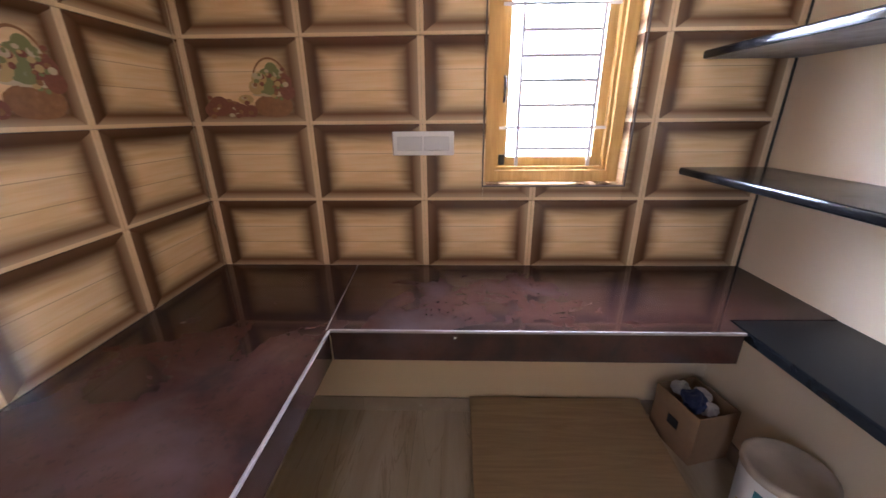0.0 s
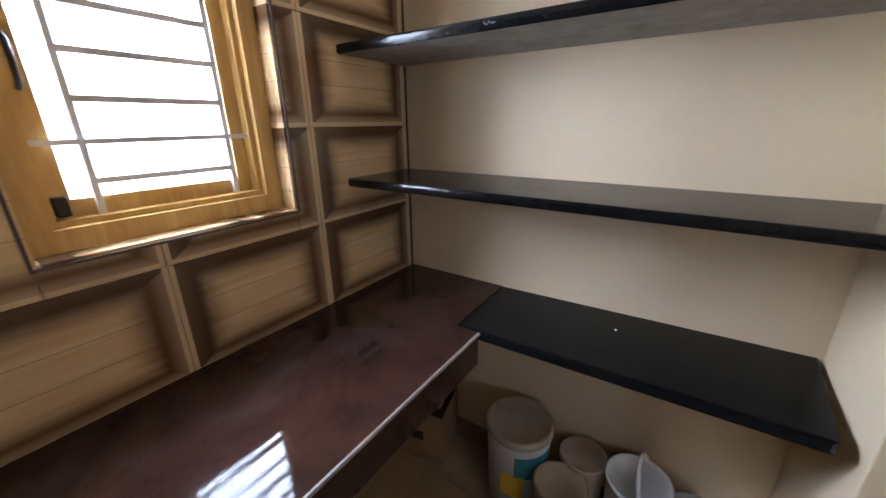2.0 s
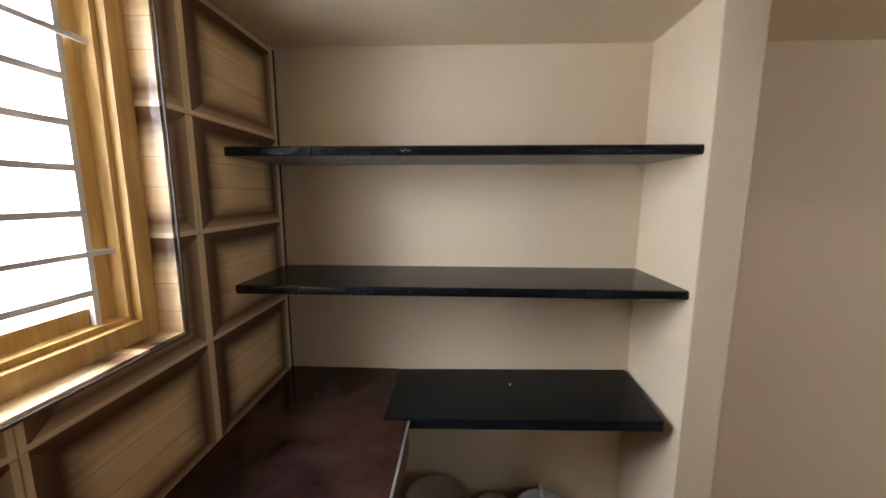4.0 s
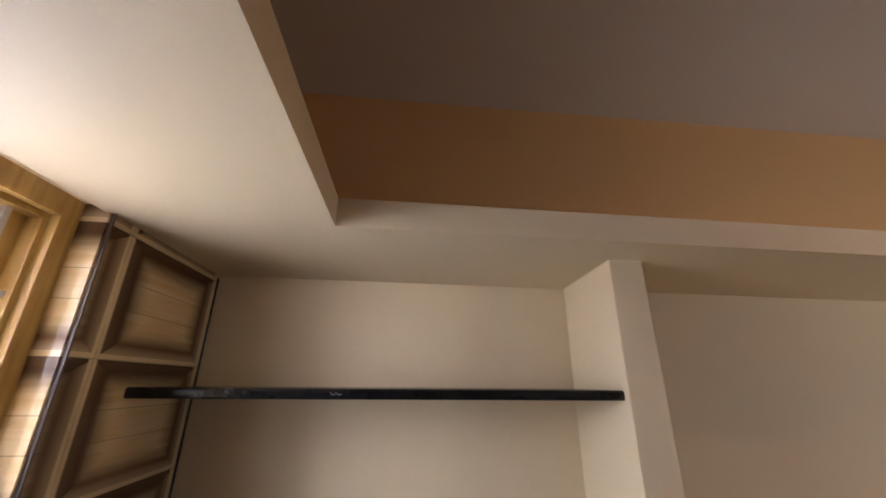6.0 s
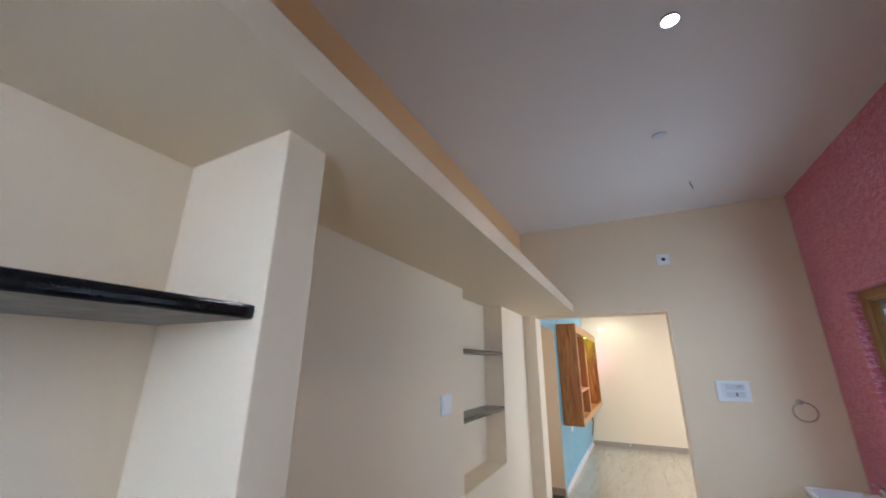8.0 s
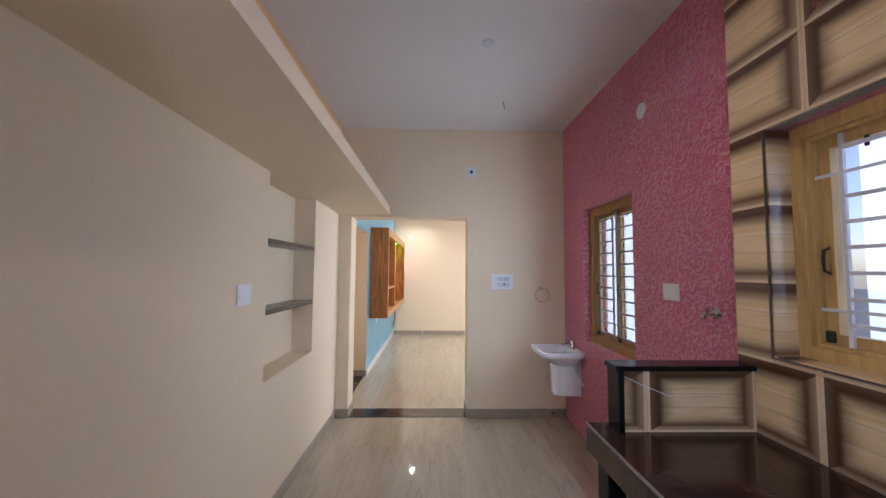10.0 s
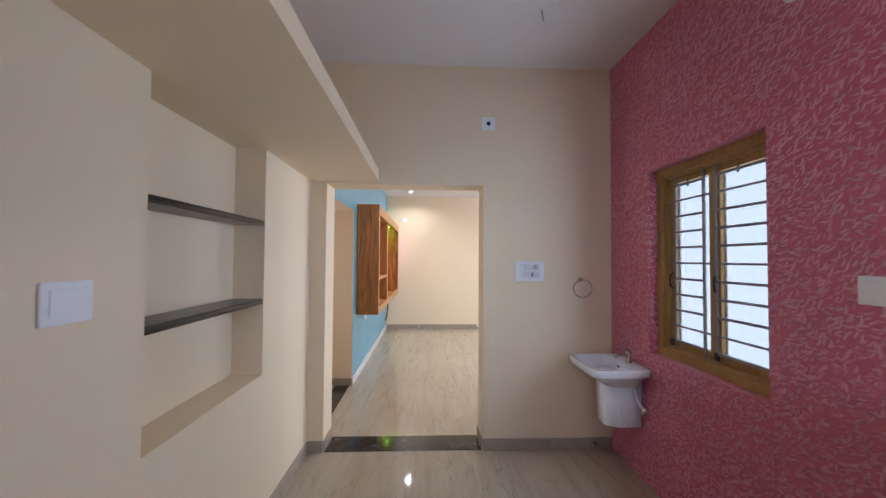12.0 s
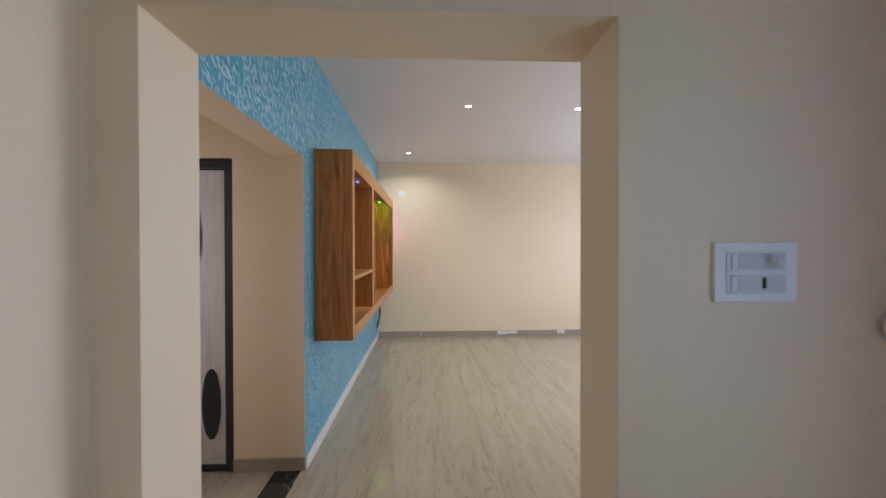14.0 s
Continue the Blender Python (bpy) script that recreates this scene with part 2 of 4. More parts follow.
def printed_tile_material():
    """Glazed wall tile with a printed picture of an empty wooden pigeon-hole."""
    m, nt, b = material("printed_shelf_tile")
    uv = node(nt, "ShaderNodeUVMap")
    s = node(nt, "ShaderNodeSeparateXYZ")
    nt.links.new(uv.outputs[0], s.inputs[0])
    U, V = (calc(nt, "FRACT", calc(nt, "MULTIPLY", q, 0.9999)) for q in (s.outputs[0], s.outputs[1]))
    U1, V1 = calc(nt, "SUBTRACT", 1.0, U), calc(nt, "SUBTRACT", 1.0, V)
    info = node(nt, "ShaderNodeObjectInfo")
    comb = node(nt, "ShaderNodeCombineXYZ")
    sock(nt, comb.inputs[0], calc(nt, "MULTIPLY", U, 0.8))
    sock(nt, comb.inputs[1], calc(nt, "MULTIPLY", V, 8.0))
    grain = cloud(nt, comb.outputs[0], 1.6, 4, 0.5, 0.8)
    a, r = calc(nt, "DIVIDE", U, 0.12), calc(nt, "DIVIDE", U1, 0.11)
    c, d = calc(nt, "DIVIDE", V, 0.125), calc(nt, "DIVIDE", V1, 0.09)
    lo = calc(nt, "MINIMUM", calc(nt, "MINIMUM", a, r), calc(nt, "MINIMUM", c, d))
    inner = calc(nt, "SMOOTH_MIN", calc(nt, "SMOOTH_MIN", calc(nt, "SUBTRACT", U, 0.10), calc(nt, "SUBTRACT", U1, 0.10), 0.06),
                 calc(nt, "SMOOTH_MIN", calc(nt, "SUBTRACT", V, 0.11), calc(nt, "SUBTRACT", V1, 0.11), 0.06), 0.06)
    fade = node(nt, "ShaderNodeMapRange", interpolation_type="SMOOTHSTEP")
    sock(nt, fade.inputs[0], calc(nt, "MULTIPLY_ADD", grain, 0.04, calc(nt, "SUBTRACT", inner, 0.012)))
    fade.inputs[1].default_value, fade.inputs[2].default_value = -0.03, 0.20
    back = ramp(nt, grain, [(0.25, (0.70, 0.45, 0.22)), (0.5, (0.81, 0.565, 0.305)), (0.75, (0.87, 0.665, 0.41))])
    for line in (0.40, 0.63):
        hit = calc(nt, "LESS_THAN", calc(nt, "ABSOLUTE", calc(nt, "SUBTRACT", V, line)), 0.004)
        back = blend(nt, calc(nt, "MULTIPLY", hit, 0.5), back, (0.22, 0.13, 0.07))
    col = blend(nt, fade.outputs[0], (0.065, 0.022, 0.008), back)
    # the four sides of the printed box
    side_l = blend(nt, a, (0.22, 0.12, 0.06), (0.06, 0.022, 0.009))
    side_r = blend(nt, r, (0.52, 0.36, 0.215), (0.13, 0.056, 0.023))
    side_b = blend(nt, c, (0.66, 0.49, 0.31), (0.19, 0.09, 0.037))
    side_t = blend(nt, d, (0.13, 0.062, 0.030), (0.075, 0.030, 0.012))
    edge = calc(nt, "LESS_THAN", lo, 1.0)
    pick = blend(nt, calc(nt, "LESS_THAN", r, a), side_l, side_r)
    lr = calc(nt, "MINIMUM", a, r)
    tb = calc(nt, "MINIMUM", c, d)
    pick2 = blend(nt, calc(nt, "LESS_THAN", c, d), side_t, side_b)
    pick = blend(nt, calc(nt, "LESS_THAN", tb, lr), pick, pick2)
    soft = node(nt, "ShaderNodeMapRange", interpolation_type="SMOOTHSTEP")
    sock(nt, soft.inputs[0], lo)
    soft.inputs[1].default_value, soft.inputs[2].default_value = 1.35, 0.75
    col = blend(nt, soft.outputs[0], col, pick)
    rim = calc(nt, "MINIMUM", calc(nt, "MINIMUM", calc(nt, "MULTIPLY", U, 1.47), calc(nt, "MULTIPLY", U1, 1.47)), V)
    col = blend(nt, calc(nt, "LESS_THAN", rim, 0.042), col, blend(nt, grain, (0.70, 0.50, 0.29), (0.82, 0.63, 0.395)))
    col = blend(nt, calc(nt, "MULTIPLY", info.outputs["Random"], 0.08), col, (0.35, 0.25, 0.15))
    nt.links.new(col, b.inputs["Base Color"])
    b.inputs["Roughness"].default_value = 0.16
    relief(nt, b, cloud(nt, coords(nt), 3, 2), 0.06, 0.004)
    return m


def glass_material(name, colour):
    m, nt, b = material(name)
    b.inputs["Base Color"].default_value = (*colour, 1)
    b.inputs["Transmission Weight"].default_value, b.inputs["Roughness"].default_value, b.inputs["IOR"].default_value = 1.0, 0.0, 1.45
    return m


def glow(name, colour, strength):
    m, nt, b = material(name)
    b.inputs["Emission Color"].default_value, b.inputs["Emission Strength"].default_value = (*colour, 1), strength
    return m


CREAM = paint("cream_wall_paint", (0.785, 0.625, 0.422))
# wall colour deepened to peach: dim warm bounce light above the loft
PEACH_BOUNCE = paint("peach_bounce_tint", (0.84, 0.50, 0.225))
WHITE_PAINT = paint("white_ceiling_paint", (0.72, 0.665, 0.61))
PINK = stroke_wall("pink_textured_paint", (0.575, 0.118, 0.182), (0.95, 0.60, 0.67), 0.0, 0.92)
BLUE = stroke_wall("blue_textured_paint", (0.05, 0.31, 0.42), (0.80, 0.93, 0.94), 5.1, 1.15, -1.1)
TILE = printed_tile_material()
FLOOR = floor_tile_material()
SKIRT = plain("grey_beige_skirting_tile", (0.42, 0.335, 0.25), 0.25, 0, 12, 0.35)
MORTAR = plain("grey_mortar", (0.3, 0.26, 0.21), 0.9)
RED_GRANITE = granite("maroon_granite", [(0.30, (0.018, 0.010, 0.009)), (0.48, (0.044, 0.018, 0.013)), (0.62, (0.062, 0.026, 0.019)), (0.80, (0.085, 0.040, 0.030))], 3.8, 0.066, (0.02, 0.013, 0.011), 0.33, 0.2)
BLACK_GRANITE = granite("black_granite", [(0.3, (0.004, 0.0045, 0.005)), (0.7, (0.011, 0.012, 0.013))], 18, 0.2, None, 0.15)
BLACK_EDGE = granite("polished_black_edge", [(0.3, (0.004, 0.0045, 0.005)), (0.7, (0.010, 0.011, 0.012))], 18, 0.15, None, 0.3)
UNDERSIDE = granite("sawn_granite_underside", [(0.3, (0.27, 0.25, 0.225)), (0.7, (0.42, 0.395, 0.36))], 14, 0.6, None, 0.2)
MARBLE = veined_marble()
TEAK = wood("golden_teak", (0.66, 0.42, 0.15), (0.44, 0.245, 0.065), "z", 0.38)
TEAK_DARK = wood("brown_teak", (0.44, 0.25, 0.07), (0.26, 0.125, 0.028), "z", 0.42)
LAMINATE = wood("dark_grained_laminate", (0.76, 0.31, 0.065), (0.24, 0.07, 0.014), "z", 0.3, 0.8, 2.6)
LAMINATE_PALE = wood("pale_wood_edge", (0.52, 0.245, 0.075), (0.37, 0.15, 0.04), "z", 0.35)
STEEL_DARK = plain("dull_steel", (0.24, 0.22, 0.21), 0.45, 0.3)
STEEL = plain("grey_painted_steel", (0.74, 0.72, 0.73), 0.4)
CHROME = plain("chrome", (0.75, 0.75, 0.76), 0.12, 1.0)
IRON = plain("dark_iron", (0.05, 0.045, 0.04), 0.4, 0.8)
PLASTIC = plain("white_plastic", (0.80, 0.80, 0.79), 0.3, 0, 8, 0.04)
PLASTIC_GREY = plain("pale_grey_plastic", (0.62, 0.63, 0.64), 0.3, 0, 8, 0.06)
GLOSSY = plain("glossy_white_plastic", (0.78, 0.79, 0.82), 0.12, 0, 8, 0.03)
DARK = plain("dark_plastic", (0.02, 0.02, 0.02), 0.4)
CERAMIC = plain("white_ceramic", (0.80, 0.81, 0.83), 0.1, 0, 6, 0.03)
PUTTY = plain("pale_edge_line", (0.34, 0.30, 0.28), 0.4, 0, 30, 0.5)
CARDBOARD = plain("cardboard", (0.36, 0.22, 0.12), 0.85, 0, 25, 0.25)
BOARD = wood("brown_sheet", (0.34, 0.235, 0.125), (0.25, 0.165, 0.085), "x", 0.6)
DUSTY = plain("dusty_white_plastic", (0.56, 0.46, 0.35), 0.55, 0, 14, 0.35)
CLOTH_BLUE = plain("dark_blue_plastic_bag", (0.02, 0.035, 0.10), 0.5)
PAPER = plain("crumpled_paper", (0.55, 0.50, 0.45), 0.8)
LABEL_BLUE = plain("teal_label", (0.03, 0.22, 0.27), 0.4)
LABEL_YELLOW = plain("yellow_label", (0.70, 0.45, 0.04), 0.4)
GREY_DOOR = wood("grey_laminate", (0.66, 0.62, 0.57), (0.52, 0.48, 0.44), "z", 0.4)
GLASS = glass_material("clear_window_glass", (0.95, 0.98, 1.0))
# dark glass colour only tones down the glare of the lamp behind
GLASS_DIMMED = glass_material("glare_dimmed_glass", (0.066, 0.064, 0.062))
WHITE_TILE = plain("white_skirting_tile", (0.72, 0.70, 0.66), 0.25, 0, 12, 0.1)
LED = glow("led_white", (1.0, 0.98, 0.94), 30)
LED_GREEN = glow("led_green", (0.25, 1.0, 0.05), 6)
LED_PINK = glow("led_pink", (1.0, 0.3, 0.7), 3)
LED_BLUE = glow("led_blue", (0.15, 0.2, 1.0), 1.5)


# ---- mesh helpers ----
def bx(bm, x0, x1, y0, y1, z0, z1, mi=0):
    v = [bm.verts.new((x, y, z)) for z in (z0, z1) for x, y in ((x0, y0), (x1, y0), (x1, y1), (x0, y1))]
    for q in ((3, 2, 1, 0), (4, 5, 6, 7), (0, 1, 5, 4), (1, 2, 6, 5), (2, 3, 7, 6), (3, 0, 4, 7)):
        bm.faces.new([v[i] for i in q]).material_index = mi
    return v


def soft_box(x0, x1, y0, y1, z0, z1, r=0.004, seg=2):
    bm = bmesh.new()
    bx(bm, min(x0, x1), max(x0, x1), min(y0, y1), max(y0, y1), min(z0, z1), max(z0, z1))
    bmesh.ops.bevel(bm, geom=bm.edges[:], offset=r, segments=seg, affect="EDGES", profile=0.5)
    return bm


def prism(points, z0, z1):
    """An upright prism over a counter-clockwise outline."""
    bm = bmesh.new()
    lo = [bm.verts.new((x, y, z0)) for x, y in points]
    hi = [bm.verts.new((x, y, z1)) for x, y in points]
    bm.faces.new(hi), bm.faces.new(lo[::-1])
    for i in range(len(points)):
        j = (i + 1) % len(points)
        bm.faces.new((lo[i], lo[j], hi[j], hi[i]))
    return bm


def lathe(profile, n=28, smooth=True):
    """Turns a profile of (radius, height) about the z axis."""
    bm = bmesh.new()
    rings = []
    for r, z in profile:
        if r < 1e-5:
            rings.append([bm.verts.new((0, 0, z))])
        else:
            rings.append([bm.verts.new((r * math.cos(2 * math.pi * k / n), r * math.sin(2 * math.pi * k / n), z)) for k in range(n)])
    for a, c in zip(rings, rings[1:]):
        for k in range(n):
            j = (k + 1) % n
            if len(a) == 1 and len(c) > 1:
                bm.faces.new((a[0], c[j], c[k])[::-1])
            elif len(c) == 1 and len(a) > 1:
                bm.faces.new((a[k], a[j], c[0]))
            elif len(a) > 1:
                bm.faces.new((a[k], a[j], c[j], c[k]))
    bmesh.ops.recalc_face_normals(bm, faces=bm.faces[:])
    for f in bm.faces:
        f.smooth = smooth
    return bm


def tube(points, r, n=10, closed=False):
    bm = bmesh.new()
    pts = [Vector(p) for p in points]
    rings = []
    for i, p in enumerate(pts):
        a = pts[i - 1] if i or closed else p
        c = pts[(i + 1) % len(pts)] if i + 1 < len(pts) or closed else p
        q = (c - a).to_track_quat("Z", "Y").to_matrix()
        rings.append([bm.verts.new(p + q @ Vector((r * math.cos(2 * math.pi * k / n), r * math.sin(2 * math.pi * k / n), 0))) for k in range(n)])
    pairs = list(zip(rings, rings[1:])) + ([(rings[-1], rings[0])] if closed else [])
    for a, c in pairs:
        off = min(range(n), key=lambda s: (a[0].co - c[s].co).length)
        for k in range(n):
            bm.faces.new((a[k], a[(k + 1) % n], c[(k + 1 + off) % n], c[(k + off) % n]))
    if not closed:
        bm.faces.new(rings[0][::-1]), bm.faces.new(rings[-1])
    bmesh.ops.recalc_face_normals(bm, faces=bm.faces[:])
    for f in bm.faces:
        f.smooth = True
    return bm


def mesh_of(name, bm, *mats):
    me = bpy.data.meshes.new(name)
    bm.to_mesh(me)
    bm.free()
    for m in mats:
        me.materials.append(m)
    return me


def part(name, bm, mat, parent=None, label="", at=None):
    """One mesh object under a thing or a part."""
    ob = new(name, mesh_of(name, bm, *(mat if isinstance(mat, tuple) else (mat,))))
    ob.parent = parent
    if at is not None:
        ob.matrix_basis = at
    if label:
        tagged(ob, label)
    return ob


def thing(name, m, label, category, group="", kind=""):
    ob = new(name)
    ob.empty_display_size = 0.1
    ob.matrix_basis = m
    return tagged(ob, label, category, group, kind)


def single(name, bm, mat, label, category, group="", kind=""):
    return tagged(part(name, bm, mat), label, category, group, kind)


def structure(name, bm, mat, label, category):
    return single(name, bm, mat, label, category, "", "structure")


def wall_mesh(axis, a0, a1, lo, hi, z0, z1, holes=(), faces=None):
    """A wall of thickness a0 to a1 along axis, from lo to hi along the other one, with rectangular holes (lo, hi, z0, z1).
    faces: (sign, index) gives faces that look along axis in that sense another material slot."""
    bm = bmesh.new()
    cuts = sorted({lo, hi, *[h[0] for h in holes], *[h[1] for h in holes]})
    for c0, c1 in zip(cuts, cuts[1:]):
        mid = (c0 + c1) / 2
        col = sorted((h[2], h[3]) for h in holes if h[0] < mid < h[1])
        z = z0
        for s, e in col + [(z1, z1)]:
            if s - z > 1e-4:
                box = (a0, a1, c0, c1, z, s) if axis == "x" else (c0, c1, a0, a1, z, s)
                bx(bm, *box)
            z = e
    if faces:
        k = 0 if axis == "x" else 1
        bm.normal_update()
        for f in bm.faces:
            if f.normal[k] * faces[0] > 0.5:
                f.material_index = faces[1]
    return bm


# ---- large structure ----
NORTH, EAST, SOUTH, WEST, CEIL, LOFT = 1.53, 1.305, -3.505, -1.15, 3.12, 2.165
TILE_WEST = -1.10
N_WIN = (0.125, 0.726, 1.25, LOFT + 0.045)
W_WIN = (-0.985, -0.10, 1.21, 2.145)
D_WIN = (-2.99, -2.108, 0.90, 2.143)
DOOR = (-0.086, 1.178, 0.0, 2.134)
NICHE = (-2.69, -1.80, 0.865, LOFT)

structure("wall_north", wall_mesh("y", NORTH + 0.012, NORTH + 0.25, -1.38, 1.6, 0, CEIL, [N_WIN]), CREAM, "cream painted kitchen wall with a window", "wall")
wall_west = structure("wall_west", wall_mesh("x", WEST - 0.23, WEST, SOUTH, NORTH + 0.012, 0, CEIL, [W_WIN, D_WIN]), PINK, "pink textured wall with a pearly leaf-stroke pattern", "wall")
structure("wall_east", wall_mesh("x", EAST, 1.48, SOUTH, NORTH + 0.012, 0, CEIL, [NICHE]), CREAM, "cream painted wall with a tall shelf niche", "wall")
structure("wall_niche_back", wall_mesh("x", 1.48, 1.62, SOUTH, NORTH, 0, CEIL), CREAM, "cream painted back of the niche", "wall")
# thin skins above the loft carry the warm shade in their colour
structure("wall_loft_east", wall_mesh("x", EAST - 0.004, EAST, SOUTH, NORTH + 0.008, LOFT + 0.085, CEIL), PEACH_BOUNCE, "wall above the loft, tinted peach for its dim warm light", "wall")
structure("wall_loft_north", wall_mesh("y", NORTH + 0.008, NORTH + 0.012, TILE_WEST, EAST, LOFT + 0.085, CEIL), PEACH_BOUNCE, "wall above the loft, tinted peach for its dim warm light", "wall")
structure("wall_pillar", soft_box(0.925, EAST, -0.02, 0.10, 0, LOFT + 0.02, 0.003), CREAM, "cream painted projecting wall at the end of the shelves", "wall")
structure("wall_south", wall_mesh("y", SOUTH - 0.25, SOUTH, -3.8, 2.75, 0, CEIL, [DOOR]), CREAM, "cream painted wall with a doorless opening", "wall")
bm = bmesh.new()
bx(bm, -1.38, 1.62, SOUTH, NORTH + 0.25, CEIL, CEIL + 0.12)
structure("ceiling", bm, WHITE_PAINT, "plain white ceiling of kitchen and dining room", "ceiling")
bm = bmesh.new()
for z in (0.0, 0.088):  # the slab falls a little towards the walls and the doorway
    w0, w1, w2, w3, w4, w5 = [bm.verts.new((x, y, LOFT + z + 0.005 * (y + 0.9) + rise)) for x, y, rise in
                              ((-1.15, 0.987, 0.014), (0.765, 0.987, 0.014), (0.765, SOUTH, 0.008), (EAST, SOUTH, 0), (EAST, NORTH + 0.012, 0), (-1.15, NORTH + 0.012, 0))]
    bm.faces.new((w0, w1, w4, w5)), bm.faces.new((w1, w2, w3, w4))
bm.verts.ensure_lookup_table()
for k in range(6):
    bm.faces.new([bm.verts[q] for q in (k, (k + 1) % 6, (k + 1) % 6 + 6, k + 6)])
bmesh.ops.recalc_face_normals(bm, faces=bm.faces[:])
structure("loft_slab", bm, CREAM, "cream painted storage loft slab running round the room", "loft")
bm = bmesh.new()
bx(bm, -3.9, 2.8, -8.9, 1.8, -0.14, -0.012)
structure("floor", bm, MORTAR, "wood-grain vitrified tile floor", "floor")
bm = bmesh.new()
bx(bm, -60, 60, -60, 60, -0.6, -0.5)
structure("ground", bm, MORTAR, "bare ground outside the house", "ground")

# living room and passage
BLUE_X, PASS_Y, FAR, LCEIL = 1.265, -5.03, -8.66, 2.90
bm = wall_mesh("x", BLUE_X, BLUE_X + 0.2, FAR, SOUTH - 0.25, 0, LCEIL, [(PASS_Y, SOUTH - 0.25, 0, 2.115)], (-1, 1))
structure("wall_blue", bm, (CREAM, BLUE), "blue textured wall with white leaf strokes and a passage opening", "wall")
structure("wall_passage", wall_mesh("y", PASS_Y - 0.22, PASS_Y, BLUE_X + 0.2, 2.75, 0, LCEIL, [(1.735, 2.60, 0, 2.10)]), CREAM, "cream painted passage wall with a door", "wall")
# opening in this unseen end wall is added for the passage fill
structure("wall_passage_end", wall_mesh("x", 2.75, 2.9, -6.4, SOUTH, 0, LCEIL, [(-4.8, -4.0, 0.95, 2.05)]), CREAM, "cream painted end wall of the passage", "wall")
structure("wall_behind_door", wall_mesh("y", -6.4, -6.25, BLUE_X + 0.2, 2.75, 0, LCEIL), CREAM, "cream painted wall behind the passage door", "wall")
structure("wall_far", wall_mesh("y", FAR - 0.2, FAR, -3.8, BLUE_X + 0.2, 0, LCEIL), CREAM, "cream painted end wall of the living room", "wall")
# unseen wall, with an opening added to let the living room daylight in
structure("wall_living_west", wall_mesh("x", -3.8, -3.6, FAR, SOUTH - 0.25, 0, LCEIL, [(-7.7, -5.1, 0.6, 2.4)]), CREAM, "cream painted living room wall out of view, with an assumed wide opening", "wall")
bm = bmesh.new()
bx(bm, -3.8, 2.9, FAR - 0.2, SOUTH - 0.25, LCEIL, LCEIL + 0.12)
structure("ceiling_living", bm, WHITE_PAINT, "white living room ceiling with recessed lights", "ceiling")


def skirting(name, x0, x1, y0, y1, mat=None, label="grey-beige tile skirting along the wall"):
    """A run of skirting tiles, about 0.6 m long each, with fine joints."""
    run = thing(name, pose(x0, y0, 0), label, "baseboard", "", "structure")
    along = x1 - x0 > y1 - y0
    lo, hi = (x0, x1) if along else (y0, y1)
    n = max(1, round((hi - lo) / 0.6))
    for k in range(n):
        a, c = lo + (hi - lo) * k / n + 0.0006, lo + (hi - lo) * (k + 1) / n - 0.0006
        box = (a, c, y0, y1) if along else (x0, x1, a, c)
        part("skirting_tile", soft_box(*box, 0, 0.09, 0.003, 1), mat or SKIRT, run, "", pose(-x0, -y0, 0))


skirting("baseboard_east", EAST - 0.012, EAST, SOUTH, -0.02)
skirting("baseboard_south_a", -1.15, DOOR[0] - 0.002, SOUTH, SOUTH + 0.012)
skirting("baseboard_south_b", DOOR[1] + 0.002, EAST - 0.012, SOUTH, SOUTH + 0.012)
skirting("baseboard_jamb_a", DOOR[0], DOOR[0] + 0.012, SOUTH - 0.25, SOUTH)
skirting("baseboard_jamb_b", DOOR[1] - 0.012, DOOR[1], SOUTH - 0.25, SOUTH)
skirting("baseboard_north", -1.10, EAST, NORTH - 0.002, NORTH + 0.011)
skirting("baseboard_kitchen_east", EAST - 0.012, EAST, 0.10, NORTH - 0.002)
skirting("baseboard_far", -3.6, BLUE_X, FAR, FAR + 0.012)
far_skirt = bpy.data.objects["baseboard_far"]
# white strips in place of bright patches of light on the skirting
for x0, x1, z0 in ((0.542, 0.558, 0.03), (-0.90, -0.735, 0.028), (-1.07, -0.905, 0.040), (-1.88, -1.75, 0.034)):
    part("light_patch", soft_box(x0, x1, FAR + 0.011, FAR + 0.0145, z0, 0.0885, 0.001, 1), WHITE_TILE, far_skirt, "white strip standing in for a patch of light on the skirting", pose(3.6, -FAR, 0))
skirting("baseboard_blue", BLUE_X - 0.014, BLUE_X, FAR + 0.012, PASS_Y, WHITE_TILE, "white tile skirting along the blue wall")
skirting("baseboard_passage", BLUE_X, 1.735, PASS_Y, PASS_Y + 0.012)

structure("threshold_marble", soft_box(DOOR[0] + 0.012, DOOR[1] - 0.012, SOUTH - 0.245, SOUTH, -0.01, 0.006, 0.003), MARBLE, "black marble threshold with white veins in the doorway", "threshold")
structure("threshold_passage", soft_box(1.29, 1.46, PASS_Y + 0.012, SOUTH - 0.26, -0.01, 0.006, 0.003), MARBLE, "black marble strip with white veins at the passage", "threshold")

# ---- kitchen: worktops and shelves ----
COUNTER = 0.875
top = thing("worktop", pose(0, 0, COUNTER), "polished maroon granite worktop with pale edge line, L-shaped", "worktop")
inv = pose(0, 0, -COUNTER)
bm = prism([(-0.425, 0.97), (0.935, 0.97), (0.940, 1.052), (1.303, 1.058), (1.303, NORTH), (-0.455, NORTH)], COUNTER - 0.022, COUNTER)
part("north_slab", bm, RED_GRANITE, top, "", inv)
bm = prism([(-1.099, -1.19), (-0.415, -1.19), (-0.415, 0.955), (-0.428, 0.97), (-0.458, NORTH), (-1.099, NORTH)], COUNTER - 0.022, COUNTER)
part("west_slab", bm, RED_GRANITE, top, "", inv)
